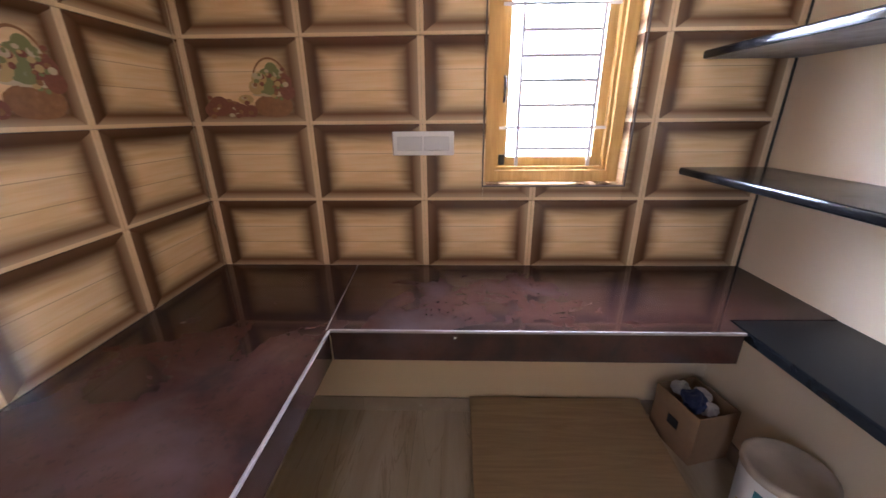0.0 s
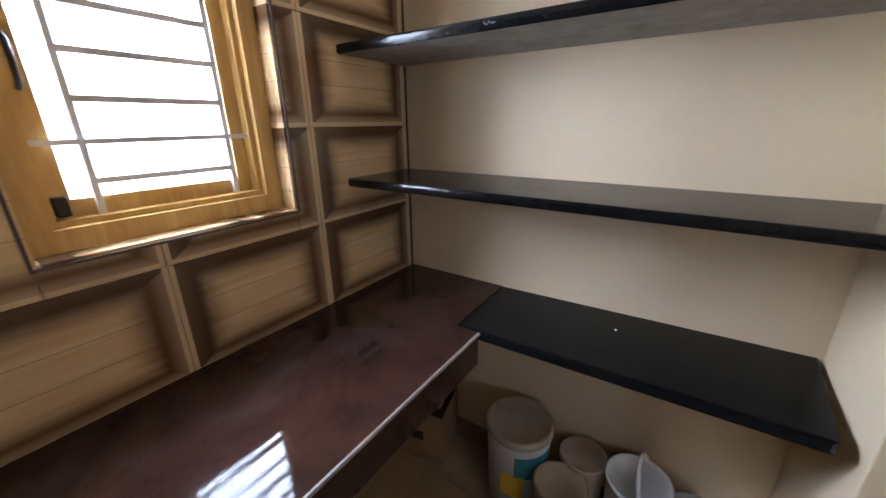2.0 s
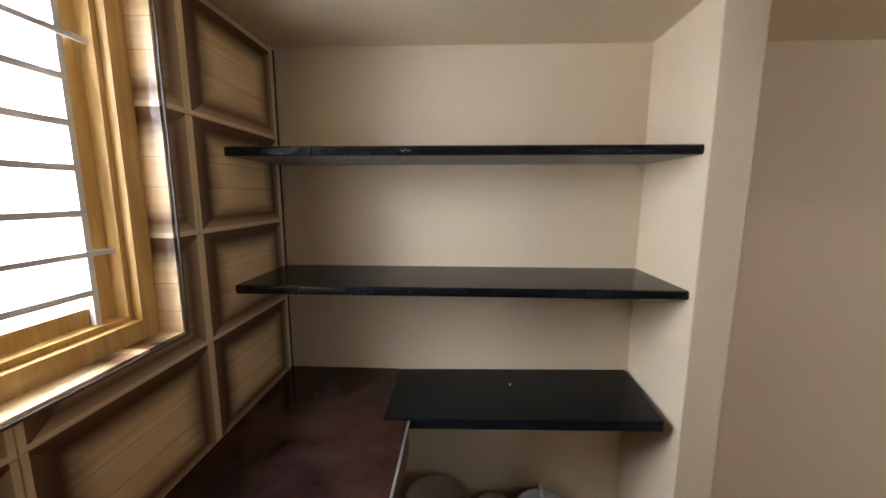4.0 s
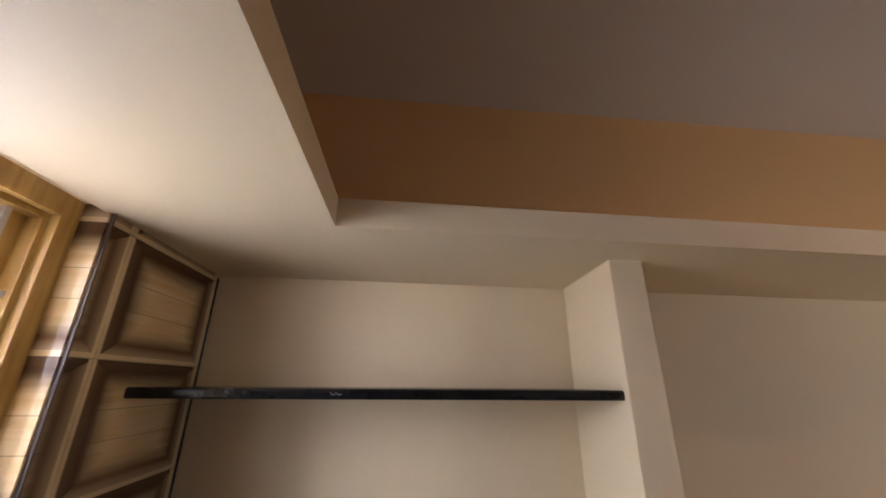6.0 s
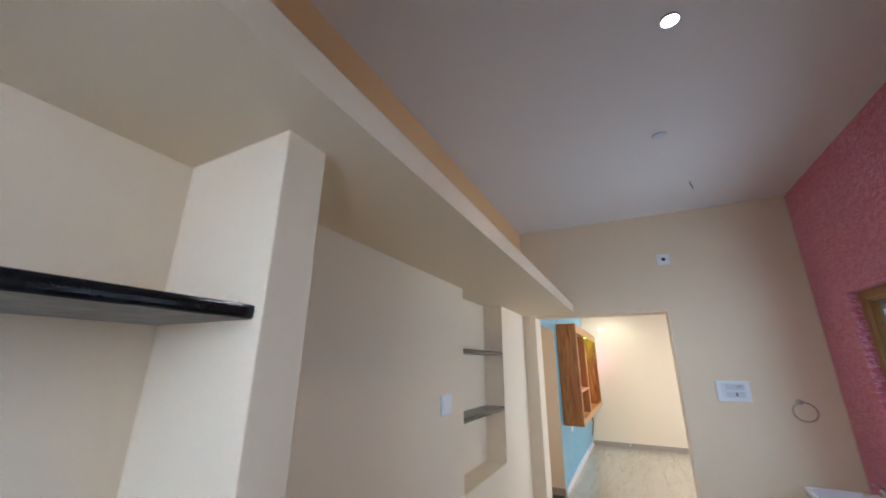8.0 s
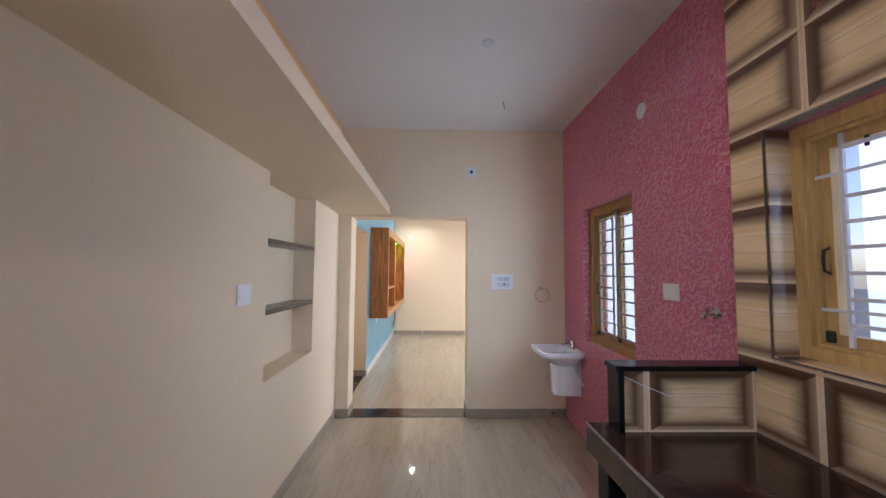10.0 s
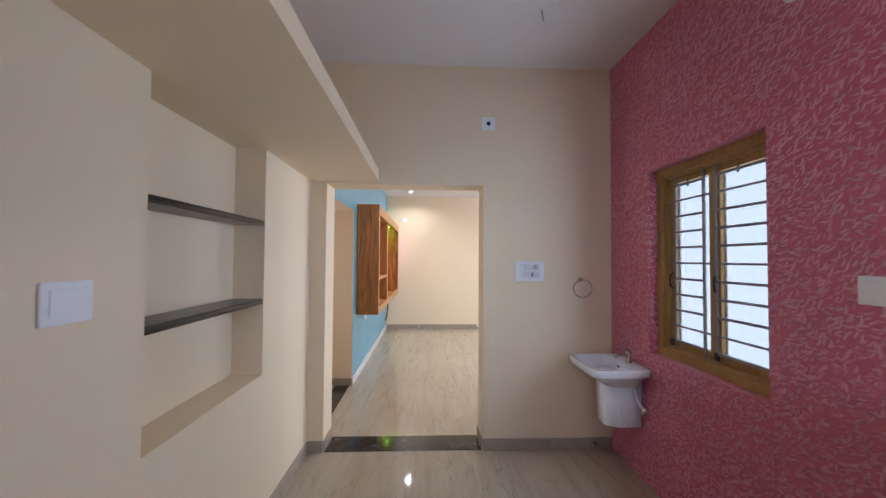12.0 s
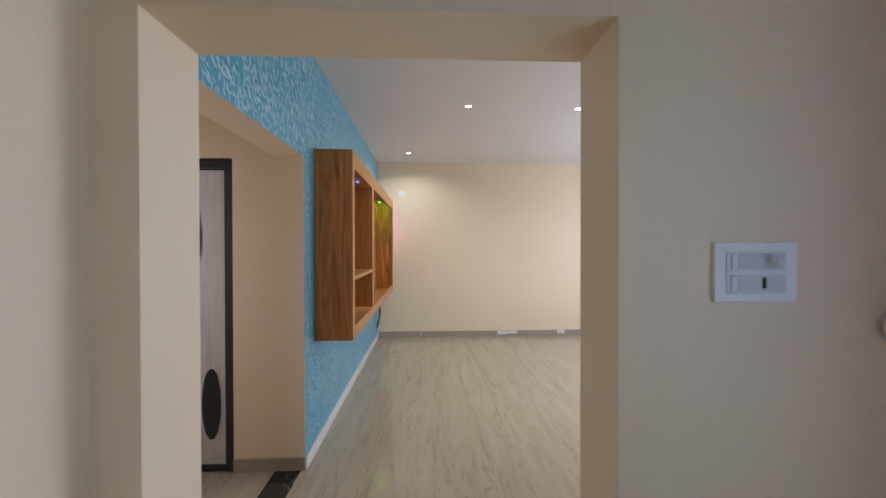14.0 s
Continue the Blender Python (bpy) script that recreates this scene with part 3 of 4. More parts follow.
part("fascia", soft_box(-0.41, 0.935, 0.968, 0.986, 0.757, COUNTER - 0.006, 0.002), RED_GRANITE, top, "maroon granite front strip", inv)
part("fascia", soft_box(-0.431, -0.413, -1.19, 0.966, 0.757, COUNTER - 0.006, 0.002), RED_GRANITE, top, "maroon granite front strip", inv)
part("edge_line", soft_box(-0.412, 0.936, 0.963, 0.971, COUNTER - 0.008, COUNTER + 0.002, 0.002), PUTTY, top, "pale chamfered edge line", inv)
part("edge_line", soft_box(-0.416, -0.408, -1.192, 0.962, COUNTER - 0.008, COUNTER + 0.002, 0.002), PUTTY, top, "pale chamfered edge line", inv)
part("speck", soft_box(0.0, 0.008, 0.9655, 0.969, 0.845, 0.851, 0.001, 1), PLASTIC, top, "white speck on the front strip", inv)
bm = prism([(-0.424, 0.966), (-0.420, 0.966), (-0.452, NORTH), (-0.456, NORTH)], COUNTER - 0.001, COUNTER + 0.0008)
part("joint", bm, PUTTY, top, "pale joint between the slabs", inv)

low = thing("black_shelf_slab", pose(0, 0, COUNTER), "polished black granite slab level with the worktop", "shelf")
bm = prism([(0.942, 0.150), (0.952, 0.138), (1.303, 0.112), (1.303, 1.0568), (0.9425, 1.0505)], COUNTER - 0.038, COUNTER - 0.002)
bmesh.ops.bevel(bm, geom=[e for e in bm.edges if abs(e.verts[0].co.z - e.verts[1].co.z) < 1e-4 and e.verts[0].co.x < 0.95 and e.verts[1].co.x < 0.95], offset=0.006, segments=2, affect="EDGES")
for v in bm.verts:
    v.co.z += 0.0215 * (1.05 - v.co.y)  # laid slightly out of level
part("slab", bm, BLACK_GRANITE, low, "", inv)
part("chip", soft_box(1.172, 1.182, 0.600, 0.606, COUNTER + 0.0065, COUNTER + 0.0095, 0.001, 1), PLASTIC, low, "white speck on the slab", inv)


def slab_shelf(name, x0, x1, y0, y1, z0, z1, label, group):
    """A stone shelf: the slab and its polished rounded front edge."""
    sh = thing(name, pose(x0, y0, z0), label, "shelf", group)
    back = pose(-x0, -y0, -z0)
    bm = bmesh.new()
    bx(bm, x0 + 0.008, x1, y0, y1, z0, z1)
    bm.normal_update()
    for f in bm.faces:
        f.material_index = 1 if f.normal.z < -0.5 else 0
    part("slab", bm, (BLACK_GRANITE, UNDERSIDE), sh, "black granite slab with a pale sawn underside", back)
    bm = bmesh.new()
    n = 6
    prof = [(x0 + 0.008 - 0.008 * math.cos(math.pi / 2 * (2 * k / n - 1)) ** 0.6, z0 + (z1 - z0) * (0.5 + 0.5 * math.sin(math.pi / 2 * (2 * k / n - 1)))) for k in range(n + 1)]
    lo, hi = [[bm.verts.new((x, y, z)) for x, z in prof] for y in (y0, y1)]
    for k in range(n):
        bm.faces.new((lo[k], lo[k + 1], hi[k + 1], hi[k]))
    bm.faces.new(lo[::-1]), bm.faces.new(hi)
    bmesh.ops.recalc_face_normals(bm, faces=bm.faces[:])
    part("polished_edge", bm, BLACK_EDGE, sh, "polished black front edge", back)
    return sh, back


slab_shelf("wall_shelf", 0.950, 1.303, 0.10, NORTH - 0.001, 1.295, 1.325, "polished black granite shelf in the alcove", "alcove shelves")
sh, back = slab_shelf("wall_shelf", 0.950, 1.303, 0.10, NORTH - 0.001, 1.733, 1.763, "polished black granite shelf in the alcove, with a pale scuff", "alcove shelves")
bm = tube([(0.9495, 0.985, 1.752), (0.9492, 0.975, 1.744), (0.9492, 0.968, 1.752), (0.9492, 0.960, 1.745), (0.9492, 0.952, 1.749)], 0.0007, 6)
part("scuff_mark", bm, STEEL, sh, "pale chalk scuff", back)
for z0, z1 in ((1.264, 1.296), (1.717, 1.746)):
    slab_shelf("niche_shelf", EAST + 0.004, 1.479, NICHE[0] + 0.001, NICHE[1] - 0.001, z0, z1, "black granite shelf set in the wall niche", "niche shelves")

# low partition at the end of the west worktop
pen = thing("partition", pose(0, 0, 0), "low tiled partition with black granite cap and end", "partition")
bm = bmesh.new()
bx(bm, -1.10, -0.53, -1.165, -1.087, 0, COUNTER - 0.022)
bx(bm, -1.10, -0.53, -1.165, -1.087, COUNTER, 1.13)
part("core", bm, CREAM, pen)
part("cap", soft_box(-1.149, -0.495, -1.18, -1.068, 1.13, 1.152, 0.003), BLACK_GRANITE, pen, "black granite cap")
part("end_panel", soft_box(-0.53, -0.505, -1.175, -1.072, COUNTER, 1.13, 0.003), BLACK_GRANITE, pen, "black granite end panel")
part("lower_panel", soft_box(-0.53, -0.455, -1.175, -1.075, 0, COUNTER - 0.022, 0.003), BLACK_GRANITE, pen, "black granite end panel")


# thin white line running diagonally over the partition's tiled face
single("white_line", tube([(-0.52, -1.0775, 1.112), (-0.60, -1.0765, 1.075), (-0.70, -1.0765, 1.035), (-0.785, -1.0775, 1.0)], 0.0014, 6), PLASTIC_GREY, "thin white line across the partition tiles", "thread")

# ---- windows ----
def window_unit(name, m, w, h, depth, leaves, upright, rungs, long_rungs, label, mat, sash_mat, glass=None, steel=None):
    """A wooden window in its opening. Local x runs along the wall, y outwards, z up."""
    win = thing(name, m, label, "window", "", "structure")
    f, d0, d1 = 0.055, depth, depth + 0.085
    bm = bmesh.new()
    for a in ((0, f, 0, h), (w - f, w, 0, h), (f, w - f, 0, f), (f, w - f, h - f, h)):
        bx(bm, a[0], a[1], d0, d1, a[2], a[3])
    for a in ((f, f + 0.014, f, h - f), (w - f - 0.014, w - f, f, h - f), (f + 0.014, w - f - 0.014, f, f + 0.014), (f + 0.014, w - f - 0.014, h - f - 0.014, h - f)):
        bx(bm, a[0], a[1], d0 + 0.022, d1, a[2], a[3])
    part("window_frame", bm, mat, win)
    inner = (w - 2 * f - 0.028) / leaves
    for k in range(leaves):
        x0 = f + 0.014 + k * inner
        bm = bmesh.new()
        s = 0.04
        y0, y1 = d1 - 0.03, d1 + 0.008
        for a in ((x0, x0 + s, f + 0.014, h - f - 0.014), (x0 + inner - s, x0 + inner, f + 0.014, h - f - 0.014),
                  (x0 + s, x0 + inner - s, f + 0.014, f + 0.014 + s), (x0 + s, x0 + inner - s, h - f - 0.014 - s, h - f - 0.014)):
            bx(bm, a[0], a[1], y0, y1, a[2], a[3])
        sash = part("sash", bm, sash_mat, win)
        bm = bmesh.new()
        bx(bm, x0 + s - 0.004, x0 + inner - s + 0.004, d1 - 0.012, d1 - 0.008, f + s, h - f - s)
        pane = part("pane", bm, glass or GLASS, sash, "glass pane")
        pane.visible_shadow = False
        hx = x0 + 0.02
        hz = h * 0.36
        bm = tube([(hx, y0, hz), (hx, y0 - 0.022, hz + 0.012), (hx, y0 - 0.026, hz + 0.05), (hx, y0 - 0.022, hz + 0.09), (hx, y0, hz + 0.102)], 0.006, 8)
        part("handle", bm, IRON, sash, "dark metal pull handle")
        xc, zr = x0 + inner / 2, h - f - 0.014 - s
        part("catch", soft_box(xc - 0.026, xc - 0.010, y0 - 0.010, y0 - 0.001, zr - 0.036, zr + 0.006, 0.003, 1), IRON, sash, "small dark catch on the top rail")
        part("stay", soft_box(hx - 0.014, hx + 0.012, y0 - 0.02, y0 - 0.001, f + 0.02, f + 0.065, 0.003, 1), IRON, sash, "dark metal bolt")
    gy, steel = depth + 0.045, steel or STEEL
    bm = bmesh.new()
    bx(bm, upright[0] - 0.007, upright[0] + 0.007, gy - 0.006, gy + 0.006, f - 0.01, h - f + 0.01)
    grille = part("grille", bm, steel, win, "grey painted steel window grille")
    for u in upright[1:]:
        bm = bmesh.new()
        bx(bm, u - 0.007, u + 0.007, gy - 0.006, gy + 0.006, f - 0.01, h - f + 0.01)
        part("grille_bar", bm, steel, grille)
    pairs = [(upright[0], upright[1])] if len(upright) == 2 else [(upright[0], upright[1]), (upright[2], upright[3])]
    for z in rungs:
        for a, c in pairs:
            if any(abs(z - q) < 0.02 for q in long_rungs):
                continue
            bm = bmesh.new()
            bx(bm, a + 0.006, c - 0.006, gy - 0.006, gy + 0.006, z - 0.007, z + 0.007)
            part("grille_bar", bm, steel, grille)
    for z in long_rungs:
        bm = bmesh.new()
        bx(bm, f - 0.01, w - f + 0.01, gy - 0.012, gy - 0.0072, z - 0.006, z + 0.006)
        part("grille_bar", bm, steel, grille)
    return win


window_unit("window_1", pose(N_WIN[0], NORTH, N_WIN[2]), 0.601, 0.948, 0.065, 1, (0.155, 0.475), (0.146, 0.325, 0.423, 0.517, 0.611, 0.80), (0.234, 0.70),
            "golden teak kitchen window with steel grille, bright daylight behind", TEAK, TEAK)
window_unit("window_2", pose(TILE_WEST, W_WIN[0], W_WIN[2], 0, 0, 90), 0.885, 0.935, 0.10, 2, (0.16, 0.42, 0.47, 0.74), (0.15, 0.245, 0.34, 0.435, 0.53, 0.625, 0.81), (0.20, 0.715),
            "golden teak kitchen window with steel grille over the west worktop", TEAK, TEAK)
window_unit("window_3", pose(WEST, D_WIN[0], D_WIN[2], 0, 0, 90), 0.882, 1.243, 0.06, 2, (0.128, 0.372, 0.462, 0.785), tuple(0.113 + 0.1003 * k for k in range(11)), (0.213, 0.615, 1.016),
            "brown teak two-leaf dining window with steel grille", TEAK_DARK, TEAK_DARK, GLASS_DIMMED, STEEL_DARK)

# ---- doors, lamps, living room ----
def facing(x, y, z, turn):
    return pose(x, y, z, 0, 0, turn)


pdoor = thing("door_1", pose(1.735, PASS_Y, 0), "closed grey laminate door with dark frame and black leaf inlays", "door", "", "structure")
bm = bmesh.new()
for a in ((0, 0.055, 0, 2.095), (0.805, 0.862, 0, 2.095), (0.055, 0.805, 2.03, 2.095)):
    bx(bm, a[0], a[1], -0.10, -0.004, a[2], a[3])
bx(bm, 0.055, 0.805, -0.10, -0.004, 0.0065, 0.03)
part("door_frame", bm, DARK, pdoor, "black door frame")
bm = soft_box(0.058, 0.802, -0.07, -0.035, 0.033, 2.026, 0.003)
leaf = part("door_leaf", bm, GREY_DOOR, pdoor, "grey laminate door leaf")
for cz, cx in ((0.445, 0.162), (1.575, 0.285), (1.03, 0.6)):
    bm = bmesh.new()
    outline = [(cx + 0.062 * math.sin(math.pi * k / 12) * s, cz + 0.24 * math.cos(math.pi * k / 12)) for s, ks in ((1, range(13)), (-1, range(11, 0, -1))) for k in ks]
    lo = [bm.verts.new((x, -0.035, z)) for x, z in outline]
    hi = [bm.verts.new((x, -0.028, z)) for x, z in outline]
    bm.faces.new(hi)
    for i in range(len(lo)):
        j = (i + 1) % len(lo)
        bm.faces.new((lo[i], lo[j], hi[j], hi[i]))
    bmesh.ops.recalc_face_normals(bm, faces=bm.faces[:])
    part("leaf_inlay", bm, DARK, leaf, "black leaf-shaped inlay")


def downlight(x, y, z, r, watts, label, colour=(1.0, 0.96, 0.9)):
    lamp = thing("downlight", pose(x, y, z), label, "ceiling light", "ceiling downlights")
    part("trim_ring", lathe([(r, 0.0), (r * 1.22, -0.001), (r * 1.25, -0.006), (r * 1.02, -0.010), (r, -0.004)]), PLASTIC, lamp, "white trim ring")
    part("diffuser", lathe([(0.0, -0.006), (r * 0.6, -0.006), (r * 1.01, -0.004)]), LED, lamp, "glowing white diffuser")
    d = bpy.data.lights.new("downlight_beam", "AREA")
    d.shape, d.size, d.energy, d.color, d.spread = "DISK", r * 2, watts, colour, radians(150)
    ob = new("downlight_beam", d)
    ob.matrix_world = pose(x, y, z - 0.014)


downlight(-0.075, -0.967, CEIL, 0.034, 1.9, "lit round recessed downlight in the dining ceiling")
for x, y in ((0.03, -6.15), (0.715, -8.0), (-1.08, -6.18)):
    downlight(x, y, LCEIL, 0.03, 7, "lit round recessed downlight in the living room ceiling", (0.90, 1.0, 0.86))
cover = thing("ceiling_cover", pose(-0.082, -1.943, CEIL), "small round white cover plate on the ceiling", "cover plate")
part("disc", lathe([(0, -0.008), (0.035, -0.008), (0.045, -0.005), (0.046, 0)]), PLASTIC_GREY, cover)

wire = thing("ceiling_wire", pose(-0.35, -2.80, CEIL), "short grey wire end hanging from the dining ceiling", "wire")
part("strand", tube([(0, 0, 0.0), (0.002, 0.002, -0.02), (-0.004, 0.004, -0.045), (-0.010, 0.004, -0.075)], 0.0035, 8), STEEL_DARK, wire)
part("collar", lathe([(0, -0.004), (0.009, -0.004), (0.010, 0)], 14), PLASTIC_GREY, wire, "pale round collar")
stub = thing("drain_stub", facing(-1.0, SOUTH + 0.012, 0.05, 0), "dark drain pipe stub through the tile skirting", "pipe")
part("pipe", lathe([(0.006, 0.002), (0.006, 0.016), (0.010, 0.016), (0.010, 0.0)], 16), IRON, stub, "", pose(0, 0, 0, -90))

unit = thing("tv_unit", pose(1.26, -5.25, 0.815), "wall-hung dark-grained wooden display unit with pale frame, lit inside", "wall unit")
inv = pose(-1.26, 5.25, -0.815)
X0, X1, Y0, Y1, Z0, Z1 = 0.985, BLUE_X, -8.38, -5.25, 0.815, 2.225
part("side_panel", soft_box(X0 + 0.02, X1, Y1 - 0.03, Y1, Z0, Z1, 0.002), LAMINATE, unit, "dark-grained side panel", inv)
part("side_panel", soft_box(X0 + 0.02, X1, Y0, Y0 + 0.03, Z0, Z1, 0.002), LAMINATE, unit, "dark-grained side panel", inv)
part("top_panel", soft_box(X0 + 0.02, X1, Y0 + 0.03, Y1 - 0.03, Z1 - 0.03, Z1, 0.002), LAMINATE_PALE, unit, "", inv)
part("bottom_panel", soft_box(X0 + 0.02, X1, Y0 + 0.03, Y1 - 0.03, Z0, Z0 + 0.03, 0.002), LAMINATE_PALE, unit, "", inv)
part("back_panel", soft_box(X1 - 0.02, X1 - 0.004, Y0 + 0.03, Y1 - 0.03, Z0 + 0.03, Z1 - 0.03, 0.002), LAMINATE, unit, "dark-grained back panel", inv)
bm = bmesh.new()
for a in ((Y1 - 0.075, Y1, Z0, Z1), (Y0, Y0 + 0.075, Z0, Z1), (Y0 + 0.075, Y1 - 0.075, Z1 - 0.13, Z1), (Y0 + 0.075, Y1 - 0.075, Z0, Z0 + 0.09)):
    bx(bm, X0, X0 + 0.02, *a)
part("front_frame", bm, LAMINATE_PALE, unit, "pale wooden front frame", inv)
part("divider", soft_box(X0, X1 - 0.02, -6.31, -6.22, Z0 + 0.091, Z1 - 0.131, 0.002), LAMINATE_PALE, unit, "pale upright divider", inv)
part("shelf_board", soft_box(X0, X1 - 0.02, -6.219, Y1 - 0.076, 1.255, 1.285, 0.002), LAMINATE_PALE, unit, "pale shelf board", inv)
part("socket", soft_box(X1 - 0.035, X1 - 0.02, -5.62, -5.50, 1.30, 1.38, 0.003), PLASTIC, unit, "white socket plate", inv)
for y, mat, lab, col, w in ((-8.2, LED_GREEN, "green led spot", (0.35, 1.0, 0.03), 0.8), (-6.42, LED_BLUE, "blue led spot", (0.2, 0.25, 1.0), 0.12)):
    bm = lathe([(0, -0.010), (0.012, -0.010), (0.017, 0.0)], 16)
    part("led_spot", bm, mat, unit, lab, inv @ pose(1.17, y, Z1 - 0.036))
    d = bpy.data.lights.new("led_beam", "AREA")
    d.shape, d.size, d.energy, d.color = "DISK", 0.024, w, col
    ob = new("led_beam", d)
    ob.matrix_world = pose(1.17, y, Z1 - 0.055)
part("led_spot", lathe([(0, -0.010), (0.012, -0.010), (0.017, 0.0)], 16), LED_PINK, unit, "pink led spot", inv @ pose(1.08, Y0, 1.70, -90))
d = bpy.data.lights.new("led_beam", "AREA")
d.shape, d.size, d.energy, d.color = "DISK", 0.024, 0.35, (1.0, 0.3, 0.75)
ob = new("led_beam", d)
ob.matrix_world = pose(1.08, Y0 - 0.016, 1.70, -90)
bm = tube([(BLUE_X - 0.01, -8.36, 0.80), (BLUE_X - 0.05, -8.42, 0.66), (BLUE_X - 0.06, -8.47, 0.45), (BLUE_X - 0.03, -8.50, 0.28), (BLUE_X - 0.008, -8.50, 0.2)], 0.012, 8)
single("hanging_cable", bm, DARK, "black cable hanging from the wall unit to the floor", "cable")


def plate(name, m, w, h, label, rockers=1, dark_hole=False, mat=None):
    """A wall plate. Local x along the wall, y out of it, z up, from its middle."""
    sw = thing(name, m, label, "switch", "wall plates")
    part("plate", soft_box(-w / 2, w / 2, 0.0, 0.009, -h / 2, h / 2, 0.003), PLASTIC, sw)
    step = (w - 0.03) / rockers
    for k in range(rockers):
        x = -w / 2 + 0.015 + step * k
        if not dark_hole:
            part("rocker", soft_box(x + 0.004, x + step - 0.004, 0.009, 0.014, -h / 2 + 0.02, h / 2 - 0.02, 0.002), mat or PLASTIC_GREY, sw, "pale grey switch module")
    return sw


plate("light_switch", facing(-0.13, NORTH, 1.428, 180), 0.257, 0.097, "white two-module light switch on the kitchen tiles", 2, False)
plate("light_switch", facing(EAST, -1.529, 1.411, 90), 0.142, 0.111, "white switch plate on the cream wall", 1, False, PLASTIC)
sw = plate("light_switch", facing(-0.468, SOUTH, 1.437, 0), 0.237, 0.166, "white switch and socket plate beside the doorway", 1, True)
part("surround", soft_box(-0.085, 0.085, 0.009, 0.0125, -0.058, 0.058, 0.002), GLOSSY, sw, "glossy raised surround")
for z in (0.054, 0.006, -0.006, -0.054):
    part("module_rim", soft_box(-0.078, 0.078, 0.0125, 0.0165, z - 0.0025, z + 0.0025, 0.0015), GLOSSY, sw, "glossy white module rim")
for z in (0.030, -0.030):
    part("rocker", soft_box(0.058, 0.076, 0.0125, 0.018, z - 0.02, z + 0.02, 0.002), GLOSSY, sw, "white rocker switch")
    part("module_face", soft_box(-0.076, 0.055, 0.0125, 0.0145, z - 0.021, z + 0.021, 0.002), PLASTIC_GREY, sw, "pale grey module face")
part("regulator_knob", lathe([(0, 0.018), (0.013, 0.018), (0.016, 0.012), (0.018, 0.0)], 18), PLASTIC_GREY, sw, "round grey regulator knob", pose(-0.045, 0.0145, 0.030, -90))
part("socket_slot", soft_box(-0.024, -0.012, 0.0142, 0.0156, -0.044, -0.014, 0.0006, 1), DARK, sw, "dark socket slot")
plate("light_switch", facing(WEST, -1.69, 1.433, -90), 0.142, 0.10, "white switch plate on the pink wall", 1, False, PLASTIC)
cctv = thing("camera_outlet", facing(-0.126, SOUTH, 2.643, 0), "small square white wall plate with black centre, high on the wall", "wall plate")
part("plate", soft_box(-0.055, 0.055, 0, 0.01, -0.055, 0.055, 0.003), PLASTIC, cctv)
part("lens", lathe([(0, 0.012), (0.012, 0.012), (0.018, 0.0)], 16), DARK, cctv, "black round centre", pose(0, 0.01, 0.0, -90))
disc = thing("wall_disc", facing(WEST, -1.962, 2.668, -90), "round white cover plate high on the pink wall", "cover plate")
part("disc", lathe([(0, 0.012), (0.045, 0.011), (0.054, 0.005), (0.055, 0)]), PLASTIC, disc, "", pose(0, 0, 0, -90))
far_plate = thing("wall_plate", facing(0.87, FAR, 2.39, 0), "small white wall plate high on the end wall", "wall plate")
part("plate", soft_box(-0.046, 0.046, 0, 0.012, -0.046, 0.046, 0.003), PLASTIC, far_plate)
low_plate = thing("wall_plate", facing(BLUE_X, -5.9, 0.70, 90), "small white socket under the wall unit on the blue wall", "wall plate")
part("plate", soft_box(-0.06, 0.06, 0, 0.012, -0.045, 0.045, 0.003), PLASTIC, low_plate)

# towel ring
ring = thing("towel_ring", facing(-0.884, SOUTH, 1.369, 0), "chrome towel ring on the cream wall by the basin", "towel ring")
part("mount", lathe([(0, 0.035), (0.012, 0.035), (0.014, 0.02), (0.022, 0.012), (0.024, 0)], 18), CHROME, ring, "", pose(0, 0, 0, -90))
bm = tube([(0.072 * math.sin(2 * math.pi * k / 28), 0.030 + 0.015 * math.cos(2 * math.pi * k / 28), -0.072 + 0.072 * math.cos(2 * math.pi * k / 28)) for k in range(28)], 0.0045, 8, True)
part("ring", bm, CHROME, ring, "", pose(-0.02, 0, 0, 0, 0, -14))

# wash basin
basin = thing("wash_basin", pose(WEST, -3.18, 0.79), "white ceramic wall basin with half pedestal and chrome tap", "basin")
bm = bmesh.new()
NU = 40


def rounded(hx, hy, cx, z, e=5.0):
    pts = []
    for k in range(NU):
        a = 2 * math.pi * k / NU
        c, s = math.cos(a), math.sin(a)
        r = (abs(c) ** e + abs(s) ** e) ** (-1 / e)
        pts.append(bm.verts.new((cx + hx * r * c, hy * r * s, z)))
    return pts


loops = [rounded(0.12, 0.14, 0.14, -0.14, 4), rounded(0.175, 0.20, 0.18, -0.062, 6), rounded(0.199, 0.229, 0.203, -0.05, 10), rounded(0.201, 0.231, 0.204, -0.046, 12), rounded(0.2045, 0.2345, 0.206, -0.005, 14), rounded(0.201, 0.231, 0.206, 0.0, 14), rounded(0.197, 0.227, 0.206, 0.0005, 14),
         rounded(0.145, 0.20, 0.245, 0.0, 5), rounded(0.14, 0.195, 0.245, -0.008, 5), rounded(0.12, 0.17, 0.245, -0.07, 4), rounded(0.07, 0.10, 0.24, -0.11, 3), rounded(0.015, 0.015, 0.235, -0.118, 2)]
bm.faces.new(loops[0][::-1]), bm.faces.new(loops[-1])
for a, c in zip(loops, loops[1:]):
    for k in range(NU):
        bm.faces.new((a[k], a[(k + 1) % NU], c[(k + 1) % NU], c[k]))
bmesh.ops.recalc_face_normals(bm, faces=bm.faces[:])
for fc in bm.faces:
    fc.smooth = True
part("bowl", bm, CERAMIC, basin)
bm = bmesh.new()
